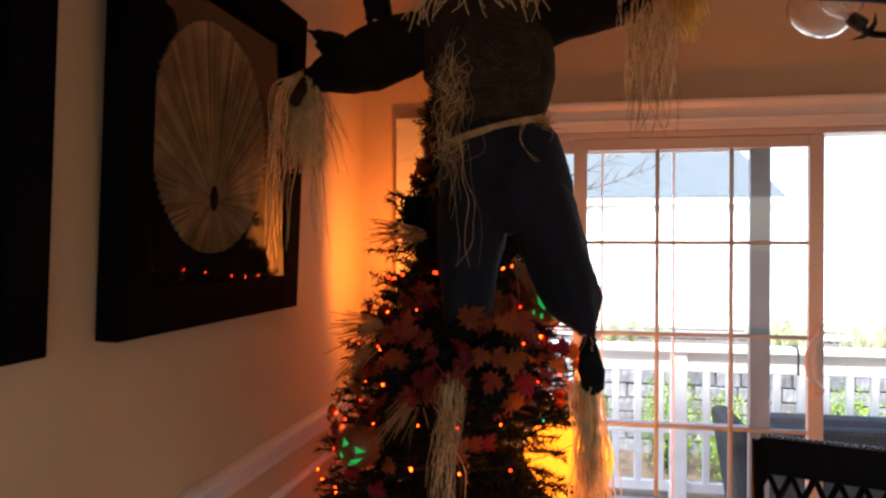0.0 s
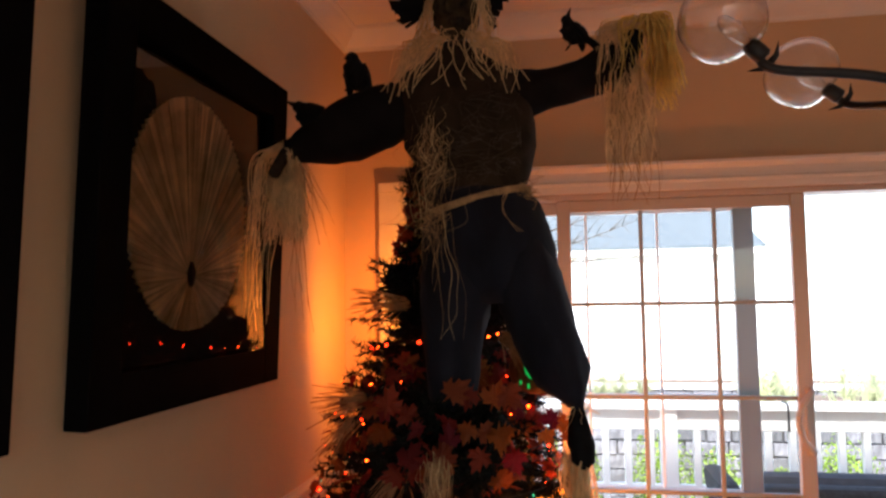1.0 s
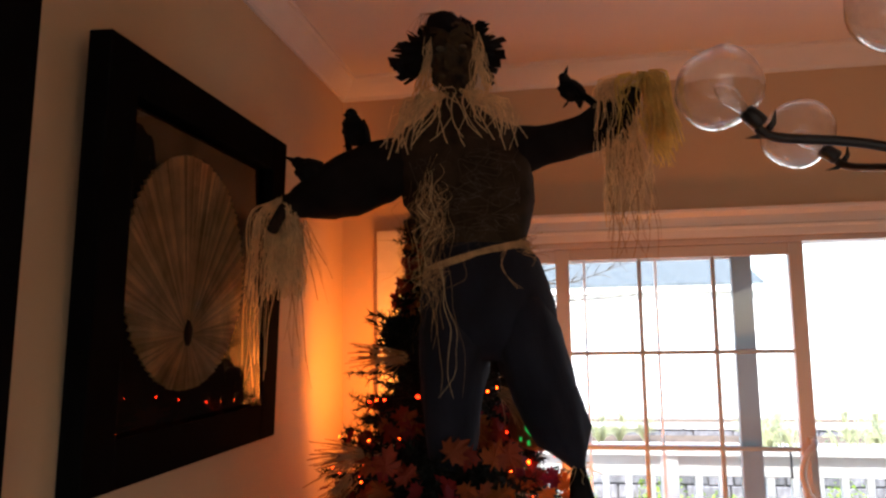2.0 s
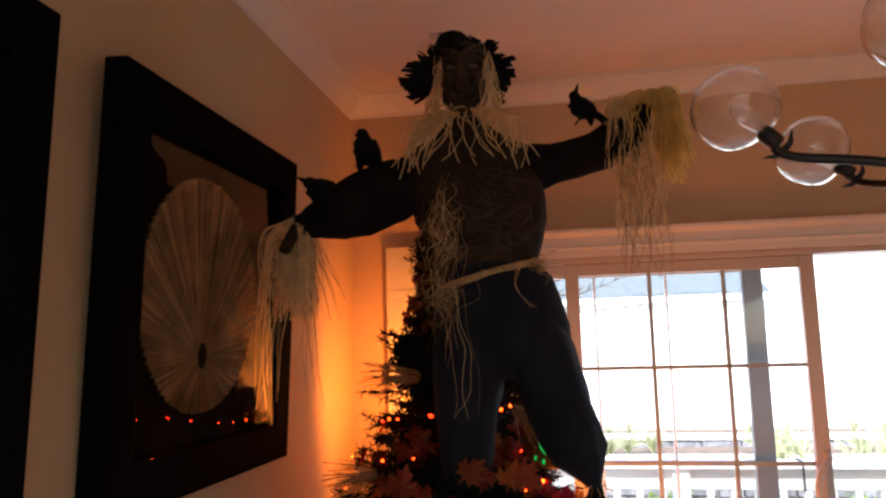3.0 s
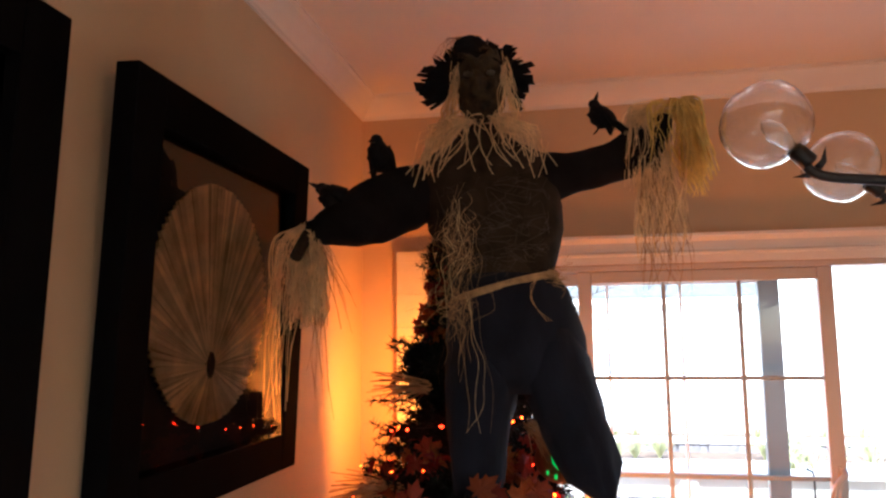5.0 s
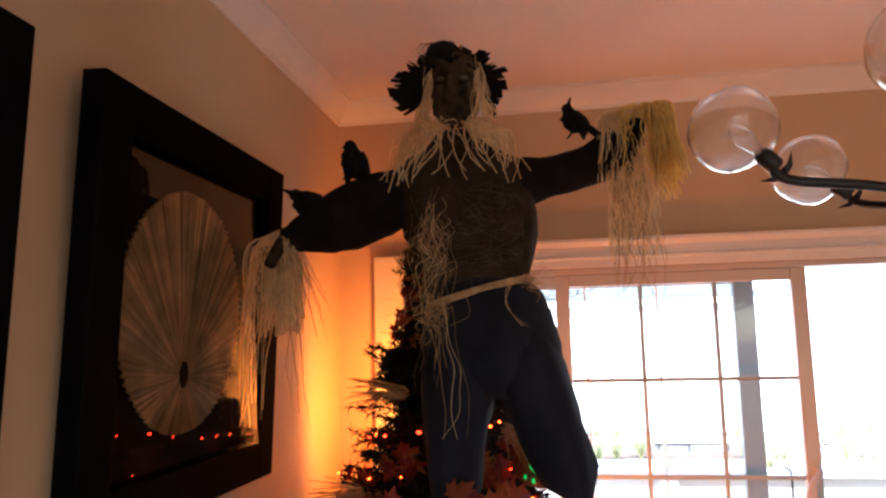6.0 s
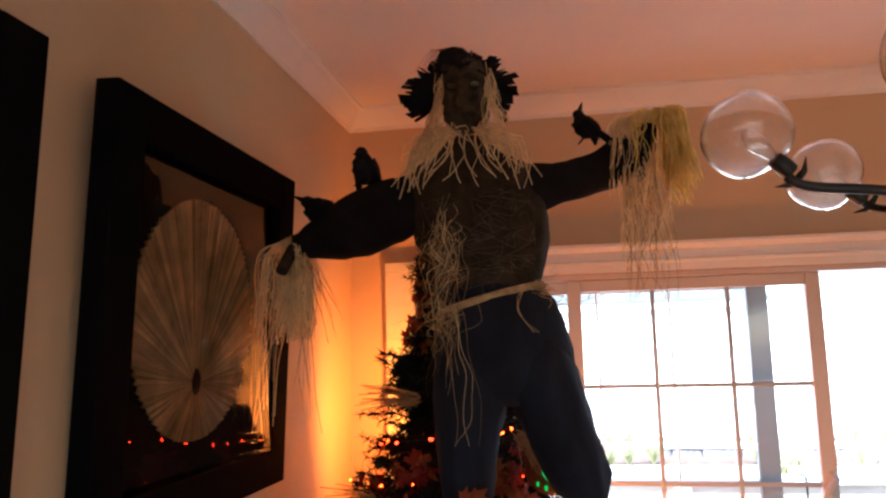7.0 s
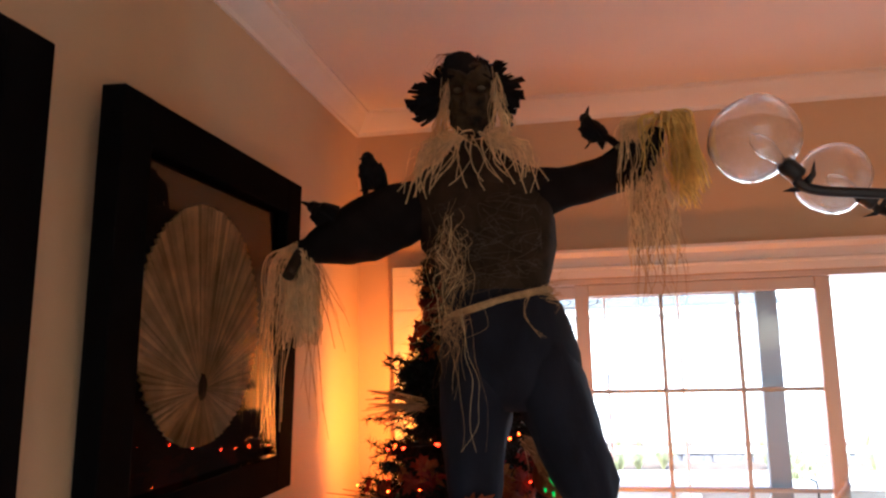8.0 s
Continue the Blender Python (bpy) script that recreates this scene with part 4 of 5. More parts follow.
jack_ball((-0.161, 1.676, 0.999), 0.070, (
    ((-0.45, 0.50), (-0.15, 0.30), (-0.42, 0.16)), ((0.10, 0.25), (0.50, 0.02), (0.15, -0.05)),
    ((-0.55, -0.02), (-0.38, -0.22), (-0.58, -0.30)), ((-0.30, -0.62), (-0.05, -0.30), (0.42, -0.22), (0.05, -0.52))))

# lit lantern on a stand behind the tree
lantern = thing("pumpkin_lantern", "glowing yellow-orange pumpkin lantern behind the tree", "lantern", loc=(0.425, 2.05, 0.76))
bm = bmesh.new()
ribbed_ball(bm, (0, 0, 0.138), 0.146, ribs=9, squash=0.92)
shell = part("shell", bm, GLOW, lantern)
shell.visible_shadow = False
bm = bmesh.new()
tube(bm, [(0, 0, 0.265), (0.008, 0, 0.295), (0.020, 0, 0.315)], [0.014, 0.011, 0.012], seg=8)
part("stem", bm, BARK, lantern)
stand = thing("plant_stand", "dark wooden stand under the lantern behind the tree", "stand", loc=(0.425, 2.05, 0))
bm = bmesh.new()
box(bm, -0.13, 0.13, -0.13, 0.13, 0.735, 0.76, 0.004)
part("top", bm, BARK, stand)
for sx in (-1, 1):
    for sy in (-1, 1):
        bm = bmesh.new()
        box(bm, sx * 0.105 - 0.014, sx * 0.105 + 0.014, sy * 0.105 - 0.014, sy * 0.105 + 0.014, 0, 0.736, 0.003)
        part("leg", bm, BARK, stand)


# unseen fixture, added to carry and hood the bulb of the corner glow
spotlight = thing("unseen_spotlight", "unseen added floor spotlight with orange bulb turned to the corner", "spotlight", loc=(SPOT_AT[0], SPOT_AT[1], 0))
bm = bmesh.new()
loft(bm, [(0, 0, 0.0, 0.11, 0.11), (0, 0, 0.015, 0.11, 0.11), (0, 0, 0.028, 0.03, 0.03)], seg=24)
part("base", bm, IRON, spotlight)
bm = bmesh.new()
tube(bm, [(0, 0, 0.02), (0, 0, 0.6), (0.03, -0.03, 1.10), (0.035, -0.035, 1.17)], 0.009, seg=10)
part("pole", bm, IRON, spotlight)
aim = (Vector(SPOT_TO) - Vector(SPOT_AT)).normalized()
c0 = Vector((0, 0, SPOT_AT[2]))
bm = bmesh.new()
tube(bm, [c0 - aim * 0.085, c0 - aim * 0.080, c0 - aim * 0.045, c0 - aim * 0.012], [0.010, 0.032, 0.044, 0.050], seg=20, cap=True)
part("head", bm, IRON, spotlight)
bm = bmesh.new()
ball(bm, c0 - aim * 0.004, 0.022, seg=16, rings=10)
lamp_bulb = part("bulb", bm, GLOW, spotlight, "glowing orange bulb")
lamp_bulb.visible_shadow = False


# ---- black bird ornaments on the sleeves ----
def crow(loc, turn, tilt, scale, head_up, label, seed, beak_up=0.28, beak_x=-0.8):
    """A small feathered bird: body with head, beak, tail, wings, legs. It faces -x before it is turned."""
    r2 = random.Random(seed)
    t = thing("crow_ornament", label, "bird ornament", "bird ornaments")
    bm = bmesh.new()
    ball(bm, (0, 0, 0), (0.042, 0.027, 0.030), seg=20, rings=14, jitter=0.25)
    hx, hz = -0.036, 0.016 + head_up
    tube(bm, [(-0.020, 0, 0.010), (-0.030, 0, 0.014 + head_up * 0.6), (hx, 0, hz)], [0.024, 0.018, 0.014], seg=12)
    ball(bm, (hx, 0, hz), (0.017, 0.015, 0.015), seg=14, rings=10)
    part("body", bm, CROW, t)
    beak = Vector((beak_x, 0, beak_up)).normalized()
    bm = bmesh.new()
    tube(bm, [Vector((hx, 0, hz)) + beak * 0.010, Vector((hx, 0, hz)) + beak * 0.026, Vector((hx, 0, hz)) + beak * 0.040], [0.0075, 0.0045, 0.0008], seg=8)
    part("beak", bm, CROW, t)
    bm = bmesh.new()
    for k in range(9):
        s = (k - 4) / 4
        strand(bm, [(0.025, s * 0.008, 0.004), (0.055, s * 0.014, -0.004 + r2.gauss(0, 0.002)), (0.082 + r2.uniform(-0.008, 0.004), s * 0.020, -0.012)], 0.011, twist=0.1)
    part("tail", bm, CROW, t)["kind"] = "stuff"
    for side in (-1, 1):
        bm = bmesh.new()
        for k in range(9):
            strand(bm, [(-0.022 + 0.004 * k, side * 0.024, 0.014 - 0.002 * k), (0.004 + 0.004 * k, side * 0.031, 0.002 - 0.003 * k), (0.036 + r2.uniform(-0.006, 0.012), side * 0.024, -0.012 - 0.002 * k)], 0.012, twist=1.4)
        part("wing", bm, CROW, t)["kind"] = "stuff"
        bm = bmesh.new()
        tube(bm, [(0.000, side * 0.010, -0.024), (0.002, side * 0.011, -0.040), (-0.004, side * 0.012, -0.052)], 0.0022, seg=6)
        part("leg", bm, CROW, t)
    t.matrix_world = Matrix.Translation(loc) @ Euler((0, radians(tilt), radians(turn))).to_matrix().to_4x4() @ Matrix.Scale(scale, 4)
    return t


crow((-0.200, 1.540, 2.115), 0, 6, 1.08, 0.004, "black feathered bird ornament lying low on the sleeve", 1)
crow((-0.076, 1.540, 2.215), 76, 34, 1.12, 0.004, "black feathered bird ornament upright on the shoulder sleeve", 2, -0.9)
crow((0.498, 1.545, 2.290), 10, 24, 0.88, 0.010, "black feathered bird ornament with raised beak near the straw hand", 3, 1.0, -0.10)


# ---- chandelier ----
GLOBE = bpy.data.materials.new("clear_globe")
GLOBE.use_nodes = True
nt = GLOBE.node_tree
nt.nodes.remove(nt.nodes["Principled BSDF"])
gl = nt.nodes.new("ShaderNodeBsdfGlass")
gl.inputs["IOR"].default_value, gl.inputs["Roughness"].default_value = 1.45, 0.0
# seeds in the glass: small round bumps, set far apart, on a slow waviness
vz = nt.nodes.new("ShaderNodeTexVoronoi")
vz.inputs["Scale"].default_value = 95
seed_map = nt.nodes.new("ShaderNodeMapRange")
seed_map.inputs["From Min"].default_value, seed_map.inputs["From Max"].default_value = 0.05, 0.20
seed_map.inputs["To Min"].default_value, seed_map.inputs["To Max"].default_value = 1.0, 0.0
nt.links.new(vz.outputs["Distance"], seed_map.inputs["Value"])
nz = nt.nodes.new("ShaderNodeTexNoise")
nz.inputs["Scale"].default_value = 26
mixed = nt.nodes.new("ShaderNodeMath")
mixed.operation = 'MULTIPLY_ADD'
mixed.inputs[1].default_value = 0.06
nt.links.new(nz.outputs["Fac"], mixed.inputs[0])
nt.links.new(seed_map.outputs[0], mixed.inputs[2])
bp = nt.nodes.new("ShaderNodeBump")
bp.inputs["Strength"].default_value = 0.35
bp.inputs["Distance"].default_value = 0.002
nt.links.new(mixed.outputs[0], bp.inputs["Height"])
nt.links.new(bp.outputs[0], gl.inputs["Normal"])
nt.links.new(gl.outputs[0], nt.nodes["Material Output"].inputs["Surface"])
HUBC = Vector((1.34, 0.93, 1.93))
chandelier = thing("chandelier", "black iron chandelier with clear glass globes, unlit", "chandelier", loc=HUBC)
bm = bmesh.new()
tube(bm, [(0, 0, 0.815), (0, 0, 0.80), (0, 0, 0.785)], [0.065, 0.060, 0.02], seg=20)
part("canopy", bm, IRON, chandelier)
bm = bmesh.new()
tube(bm, [(0, 0, 0.79), (0, 0, 0.3), (0, 0, 0.06)], 0.008, seg=8)
part("stem", bm, IRON, chandelier)
bm = bmesh.new()
loft(bm, [(0, 0, -0.05, 0.012, 0.012), (0, 0, -0.03, 0.035, 0.035), (0, 0, 0.0, 0.05, 0.05), (0, 0, 0.03, 0.04, 0.04), (0, 0, 0.07, 0.012, 0.012)], seg=20)
part("hub", bm, IRON, chandelier)


def lamp_arm(neck, centre, r, low):
    """An arm from the hub to a socket at neck, with thorn leaves, and a globe round centre."""
    neck, centre = Vector(neck) - HUBC, Vector(centre) - HUBC
    d = (centre - neck).normalized()
    flat = Vector((neck.x, neck.y, 0))
    pts = smooth_path([Vector((0, 0, 0)), flat * 0.30 + Vector((0, 0, -0.02)), flat * 0.68 + Vector((0, 0, low)), neck - d * 0.055 + Vector((0, 0, -0.004)), neck - d * 0.012], 7)
    bm = bmesh.new()
    tube(bm, pts, [0.0085] * (len(pts) - 3) + [0.0085, 0.009, 0.010], seg=10)
    arm = part("arm", bm, IRON, chandelier)
    bm = bmesh.new()
    tube(bm, [neck - d * 0.034, neck - d * 0.030, neck - d * 0.004, neck + d * 0.004], [0.010, 0.0155, 0.0155, 0.013], seg=14)
    part("socket", bm, IRON, arm)
    side = d.cross(Vector((0, 1, 0.2))).normalized()
    for s in (-1, 1):
        bm = bmesh.new()
        a = neck - d * 0.045
        tube(bm, [a, a + side * s * 0.016 + d * 0.002, a + side * s * 0.034 + d * 0.016], [0.0065, 0.005, 0.0004], seg=8, flat=0.5)
        part("thorn_leaf", bm, IRON, arm)
    bm = bmesh.new()
    for v in ball(bm, centre, r, seg=36, rings=24):
        k = (v.co - centre).dot(d) / r
        v.co -= d * r * 0.06 * k * abs(k)
        v.co += (v.co - centre) * 0.09 * noise.noise((v.co - centre) * 14 + centre * 5)
    globe = part("globe", bm, GLOBE, chandelier, "clear glass globe")
    globe.visible_shadow = False
    wall = globe.modifiers.new("wall", 'SOLIDIFY')
    wall.thickness, wall.offset = 0.0022, -1
    bm = bmesh.new()
    tube(bm, [neck + d * 0.002, neck + d * 0.018, neck + d * 0.040, neck + d * 0.062, neck + d * 0.070], [0.007, 0.011, 0.017, 0.011, 0.002], seg=14)
    b = part("bulb", bm, GLOBE, globe, "clear bulb")
    b.visible_shadow = False
    thin = b.modifiers.new("wall", 'SOLIDIFY')
    thin.thickness, thin.offset = 0.0009, -1


lamp_arm((0.776, 0.955, 2.037), (0.733, 0.955, 2.083), 0.075, -0.035 + 0.075)
lamp_arm((1.000, 1.280, 2.040), (0.955, 1.290, 2.078), 0.073, -0.03 + 0.07)
lamp_arm((0.985, 0.760, 2.082), (0.938, 0.752, 2.126), 0.075, 0.06)
for k in range(4):
    a = radians(-62 + 42 * k)
    n = HUBC + Vector((0.50 * math.cos(a), 0.50 * math.sin(a), 0.11))
    lamp_arm(n, n + Vector((0.04 * math.cos(a), 0.04 * math.sin(a), 0.046)), 0.075, 0.05)


# ---- dining chair ----
CHAIR = mat_basic("black_painted_wood", (0.005, 0.0045, 0.005), rough=0.5, var=0.3, scale=12, bump=0.1, specular=0.06)
chair = thing("dining_chair", "black wooden dining chair with beaded top and lattice back", "chair", loc=(1.135, 1.545, 0))
chair.rotation_euler = (0, 0, radians(-19))
HW = 0.245
for s in (-1, 1):
    bm = bmesh.new()
    tube(bm, [(s * HW * 0.95, -0.01, 0), (s * HW * 0.97, 0, 0.45), (s * HW, 0.01, 0.8), (s * (HW + 0.005), 0.02, 1.085)], [0.016, 0.018, 0.017, 0.015], seg=8)
    part("leg", bm, CHAIR, chair)
    bm = bmesh.new()
    tube(bm, [(s * HW * 0.92, -0.42, 0), (s * HW * 0.92, -0.42, 0.43)], [0.013, 0.018], seg=8)
    part("leg", bm, CHAIR, chair)
bm = bmesh.new()
box(bm, -HW, HW, 0.004, 0.028, 1.000, 1.092, 0.006)
rail_top = part("top_rail", bm, CHAIR, chair)
bm = bmesh.new()
for k in range(36):
    ball(bm, (-HW + 0.010 + k * (2 * HW - 0.02) / 35, 0.016, 1.094), 0.0068, seg=8, rings=6)
# black beads made greyer and glossier, their highlights put into the colour
BEAD = mat_basic("highlight_bead", (0.10, 0.10, 0.11), rough=0.2, var=0.3, scale=60)
bead = part("beading", bm, BEAD, rail_top, "row of small beads")
bead["kind"] = "stuff"
bm = bmesh.new()
box(bm, -HW, HW, 0.000, 0.022, 0.60, 0.645, 0.005)
part("lower_rail", bm, CHAIR, chair)
for k in range(9):
    for s in (-1, 1):
        x0 = -HW + 0.02 + k * 0.053
        x1 = x0 + s * 0.16
        if abs(x1) > HW - 0.005:
            f = (HW - 0.005 - abs(x0)) / (abs(x1) - abs(x0)) if abs(x1) > abs(x0) else 1
            z1 = 1.003 + (0.64 - 1.003) * f
            x1 = math.copysign(HW - 0.005, x1)
        else:
            z1 = 0.64
        bm = bmesh.new()
        tube(bm, [(x0, 0.014 + 0.004 * s, 1.003), (x1, 0.012 + 0.004 * s, z1)], 0.0075, seg=6)
        part("lattice_bar", bm, CHAIR, chair)
bm = bmesh.new()
box(bm, -HW, HW, -0.44, -0.005, 0.43, 0.475, 0.012)
part("seat", bm, CHAIR, chair)


# ---- outside ----
SOIL = mat_basic("mulch_ground", (0.12, 0.085, 0.06), rough=0.95, var=0.5, scale=9, bump=0.6, bump_scale=30)
DECK = mat_basic("deck_wood", (0.40, 0.38, 0.35), rough=0.8, var=0.2, scale=6, stretch=(10, 1, 1), rand=0.12)
RAILW = mat_basic("white_rail_paint", (0.80, 0.80, 0.77), rough=0.5, var=0.05, scale=9)
SIDING = mat_basic("white_siding", (0.80, 0.80, 0.78), rough=0.6, var=0.04, scale=4, rand=0.03)
TWIG = mat_basic("grey_brown_twig", (0.10, 0.085, 0.07), rough=0.9, var=0.3, scale=30, bump=0.4)
SHINGLE = mat_basic("grey_blue_shingle", (0.075, 0.092, 0.100), rough=0.9, var=0.25, scale=12, bump=0.4, rand=0.15)
BLOCK = mat_basic("grey_wall_block", (0.14, 0.14, 0.155), rough=0.9, var=0.4, scale=10, bump=0.7, bump_scale=40, rand=0.3)
LEAFG = mat_thin("green_leaf", (0.24, 0.36, 0.05), trans=0.45, var=0.4, scale=8)
GRASSG = mat_thin("pale_grass", (0.50, 0.52, 0.32), trans=0.45, var=0.4, scale=8)
WICKER = mat_basic("grey_wicker", (0.030, 0.029, 0.028), rough=0.8, var=0.4, scale=60, bump=0.8, bump_scale=120)
CUSHION = mat_basic("grey_cushion", (0.055, 0.055, 0.06), rough=0.9, var=0.2, scale=20, bump=0.3)

tagged(boxes("ground", SOIL, (-400, 400, -400, 900, -0.9, -0.35)), "dark garden ground with mulch", "ground", kind="structure")
deck = tagged(boxes("deck_frame", DECK, (-5, 8, 2.77, 4.62, -0.34, -0.09)), "grey wooden deck outside the sliding door", "deck", kind="structure")
for k in range(13):
    b = bmesh.new()
    box(b, -5, 8, 2.775 + k * 0.142, 2.775 + k * 0.142 + 0.136, -0.09, -0.062, 0.003)
    part("board", b, DECK, deck)

RY = 4.5
railing = thing("deck_railing", "white painted wooden deck railing with square balusters", "railing", loc=(1.5, RY, -0.06))


def rail_part(name, d, bevel=0.004):
    b = bmesh.new()
    box(b, d[0] - 1.5, d[1] - 1.5, d[2] - RY, d[3] - RY, d[4] + 0.06, d[5] + 0.06, bevel)
    return part(name, b, RAILW, railing)


rail_part("cap_rail", (-4, 7, RY - 0.075, RY + 0.075, 0.918, 0.955))
rail_part("top_rail", (-4, 7, RY - 0.022, RY + 0.022, 0.790, 0.918))
rail_part("middle_rail", (-4, 7, RY - 0.020, RY + 0.020, 0.395, 0.455))
rail_part("bottom_rail", (-4, 7, RY - 0.020, RY + 0.020, 0.03, 0.09))
for px in (-0.75, 1.055, 2.86, 4.66):
    rail_part("post", (px - 0.05, px + 0.05, RY - 0.05, RY + 0.05, -0.06, 0.917))
b = bmesh.new()
box(b, -0.021, 0.021, -0.019, 0.019, 0, 0.72, 0.003)
bal = bpy.data.meshes.new("baluster")
b.to_mesh(bal)
b.free()
bal.materials.append(RAILW)
k = -3.9
while k < 6.9:
    if min(abs(k - p) for p in (-0.75, 1.055, 2.86, 4.66)) > 0.06:
        o = new("baluster", bal)
        o.parent = railing
        o.location = (k - 1.5, 0.001, 0.145)
    k += 0.1385

# patio sofa with its back to the house
sofa = thing("patio_sofa", "dark grey wicker patio sofa with cushions on the deck", "sofa", loc=(2.05, 3.84, -0.06))
for nm, d, m, bev in (("back", (-0.62, 0.95, -0.03, 0.07, 0.10, 0.69), WICKER, 0.03), ("seat", (-0.62, 0.95, 0.071, 0.50, 0.10, 0.34), WICKER, 0.03),
                      ("arm", (-0.74, -0.62, 0.0, 0.50, 0.10, 0.685), WICKER, 0.04), ("arm", (0.95, 1.07, 0.0, 0.50, 0.10, 0.685), WICKER, 0.04),
                      ("cushion", (-0.60, 0.16, 0.072, 0.20, 0.46, 0.72), CUSHION, 0.045), ("cushion", (0.17, 0.93, 0.072, 0.20, 0.46, 0.71), CUSHION, 0.045),
                      ("cushion", (-0.60, 0.93, 0.08, 0.49, 0.342, 0.455), CUSHION, 0.03)):
    b = bmesh.new()
    box(b, *d, bevel=bev)
    if nm != "seat":
        for v in b.verts:                                   # back and arms lean out
            v.co.y -= 0.05 * v.co.z if nm == "back" else 0
            v.co.x += -0.16 * (v.co.z - 0.1) if nm == "arm" and v.co.x < 0 else 0
    part(nm, b, m, sofa)
for sx in (-0.70, 1.03):
    for sy in (0.03, 0.46):
        b = bmesh.new()
        tube(b, [(sx, sy, 0), (sx, sy, 0.12)], 0.022, seg=8)
        part("leg", b, WICKER, sofa)

# retaining wall of grey blocks
SW = 6.8
stone = tagged(boxes("retaining_wall", BLOCK, (-5, 9, SW + 0.03, SW + 0.30, -0.36, 0.56)), "grey stacked block retaining wall with pale cap", "wall", kind="structure")
rb = random.Random(9)
shared = []
for _ in range(8):
    b = bmesh.new()
    box(b, 0, 1, 0, 0.06, 0, 0.118, 0.012)
    for v in b.verts:
        v.co.y += rb.uniform(-0.008, 0.008)
    me = bpy.data.meshes.new("block")
    b.to_mesh(me)
    b.free()
    me.materials.append(BLOCK)
    shared.append(me)
for row in range(7):
    x = -1.6 + 0.13 * (row % 2)
    while x < 5.2:
        w = rb.choice((0.22, 0.30, 0.38))
        o = new("block", rb.choice(shared))
        o.parent = stone
        o.location = (x, SW - 0.025 + rb.uniform(-0.01, 0.01), -0.355 + row * 0.13)
        o.scale = (w - 0.014, 1, 1)
        x += w
CAPM = mat_basic("pale_cap_stone", (0.55, 0.54, 0.52), rough=0.85, var=0.15, scale=8, bump=0.4, rand=0.08)
x = -5.0
while x < 9:
    w = rb.uniform(0.5, 0.8)
    b = bmesh.new()
    box(b, x, x + w - 0.012, SW - 0.05, SW + 0.33, 0.562, 0.615, 0.01)
    part("cap_stone", b, CAPM, stone)
    x += w
tagged(boxes("bank", SOIL, (-20, 20, SW + 0.30, SW + 1.3, -0.36, 0.55)), "mulched garden bed behind the low wall", "ground", kind="structure")


# shrubs and tufts
def shrub(loc, rx, rz, n, seed, label, mat=LEAFG, leaf=0.036):
    r2 = random.Random(seed)
    t = thing("shrub", label, "shrub", "shrubs", loc)
    bm = bmesh.new()
    for _ in range(14):
        a = r2.uniform(0, 6.28)
        e = Vector((rx * 0.7 * math.cos(a) * r2.random(), rx * 0.7 * math.sin(a) * r2.random(), rz * r2.uniform(0.9, 1.6)))
        tube(bm, [(0, 0, 0), e * 0.5 + Vector((0, 0, 0.03)), e], [0.010, 0.006, 0.002], seg=5)
    part("stems", bm, BARK, t)
    vs, fs = [], []
    for _ in range(n):
        d = Vector((r2.gauss(0, 1), r2.gauss(0, 1), r2.gauss(0, 1))).normalized()
        k = r2.uniform(0.55, 1.05) * (1 + 0.25 * noise.noise(d * 2.2 + Vector((seed, 0, 0))))
        p = Vector((d.x * rx * k, d.y * rx * k, rz + d.z * rz * k))
        u = Vector((r2.gauss(0, 1), r2.gauss(0, 1), r2.gauss(0, 1))).normalized() * leaf * r2.uniform(0.6, 1.2)
        w = u.cross(d).normalized() * leaf * 0.35
        i = len(vs)
        vs.extend((tuple(p - u * 0.5), tuple(p + w), tuple(p + u * 0.5), tuple(p - w)))
        fs.append((i, i + 1, i + 2, i + 3))
    me = bpy.data.meshes.new("foliage")
    me.from_pydata(vs, [], fs)
    me.materials.append(mat)
    ob = new("foliage", me)
    ob.parent = t
    ob["kind"] = "stuff"
    return t


def tuft(loc, h, n, seed, label):
    r2 = random.Random(seed)
    bm = bmesh.new()
    for _ in range(n):
        a, s = r2.uniform(0, 6.28), r2.uniform(0.2, 0.8)
        e = Vector((h * s * math.cos(a), h * s * math.sin(a), h * r2.uniform(0.5, 1.1)))
        strand(bm, [(0, 0, -0.01), (e.x * 0.35, e.y * 0.35, e.z * 0.7), e], 0.006, twist=a, n=2)
    ob = mesh_ob("grass_tuft", bm, GRASSG)
    ob.location = loc
    return tagged(ob, label, "grass", "grass tufts", kind="stuff")


for i, (x, r, z) in enumerate(((3.62, 0.30, 0.34), (2.10, 0.22, 0.30)) + ((1.18, 0.26, 0.42), (1.62, 0.24, 0.36), (2.62, 0.30, 0.40), (3.15, 0.26, 0.36), (0.45, 0.28, 0.42), (-0.3, 0.3, 0.40))):
    shrub((x, 6.15 - 0.12 * (i % 2), -0.35), r, z, 1500, 30 + i, "bright green leafy shrub before the grey block wall")
for i, (x, y, h) in enumerate(((2.32, 7.2, 0.34), (3.05, 7.3, 0.22), (3.4, 7.6, 0.26), (0.95, 7.5, 0.22), (1.2, 7.6, 0.22), (3.8, 7.5, 0.25), (2.5, 7.3, 0.22), (2.2, 7.6, 0.2), (3.25, 7.2, 0.2), (0.75, 7.3, 0.25), (3.6, 7.25, 0.22))):
    tuft((x, y, 0.55), h, 170, 50 + i, "pale green grass tuft on the garden bed")

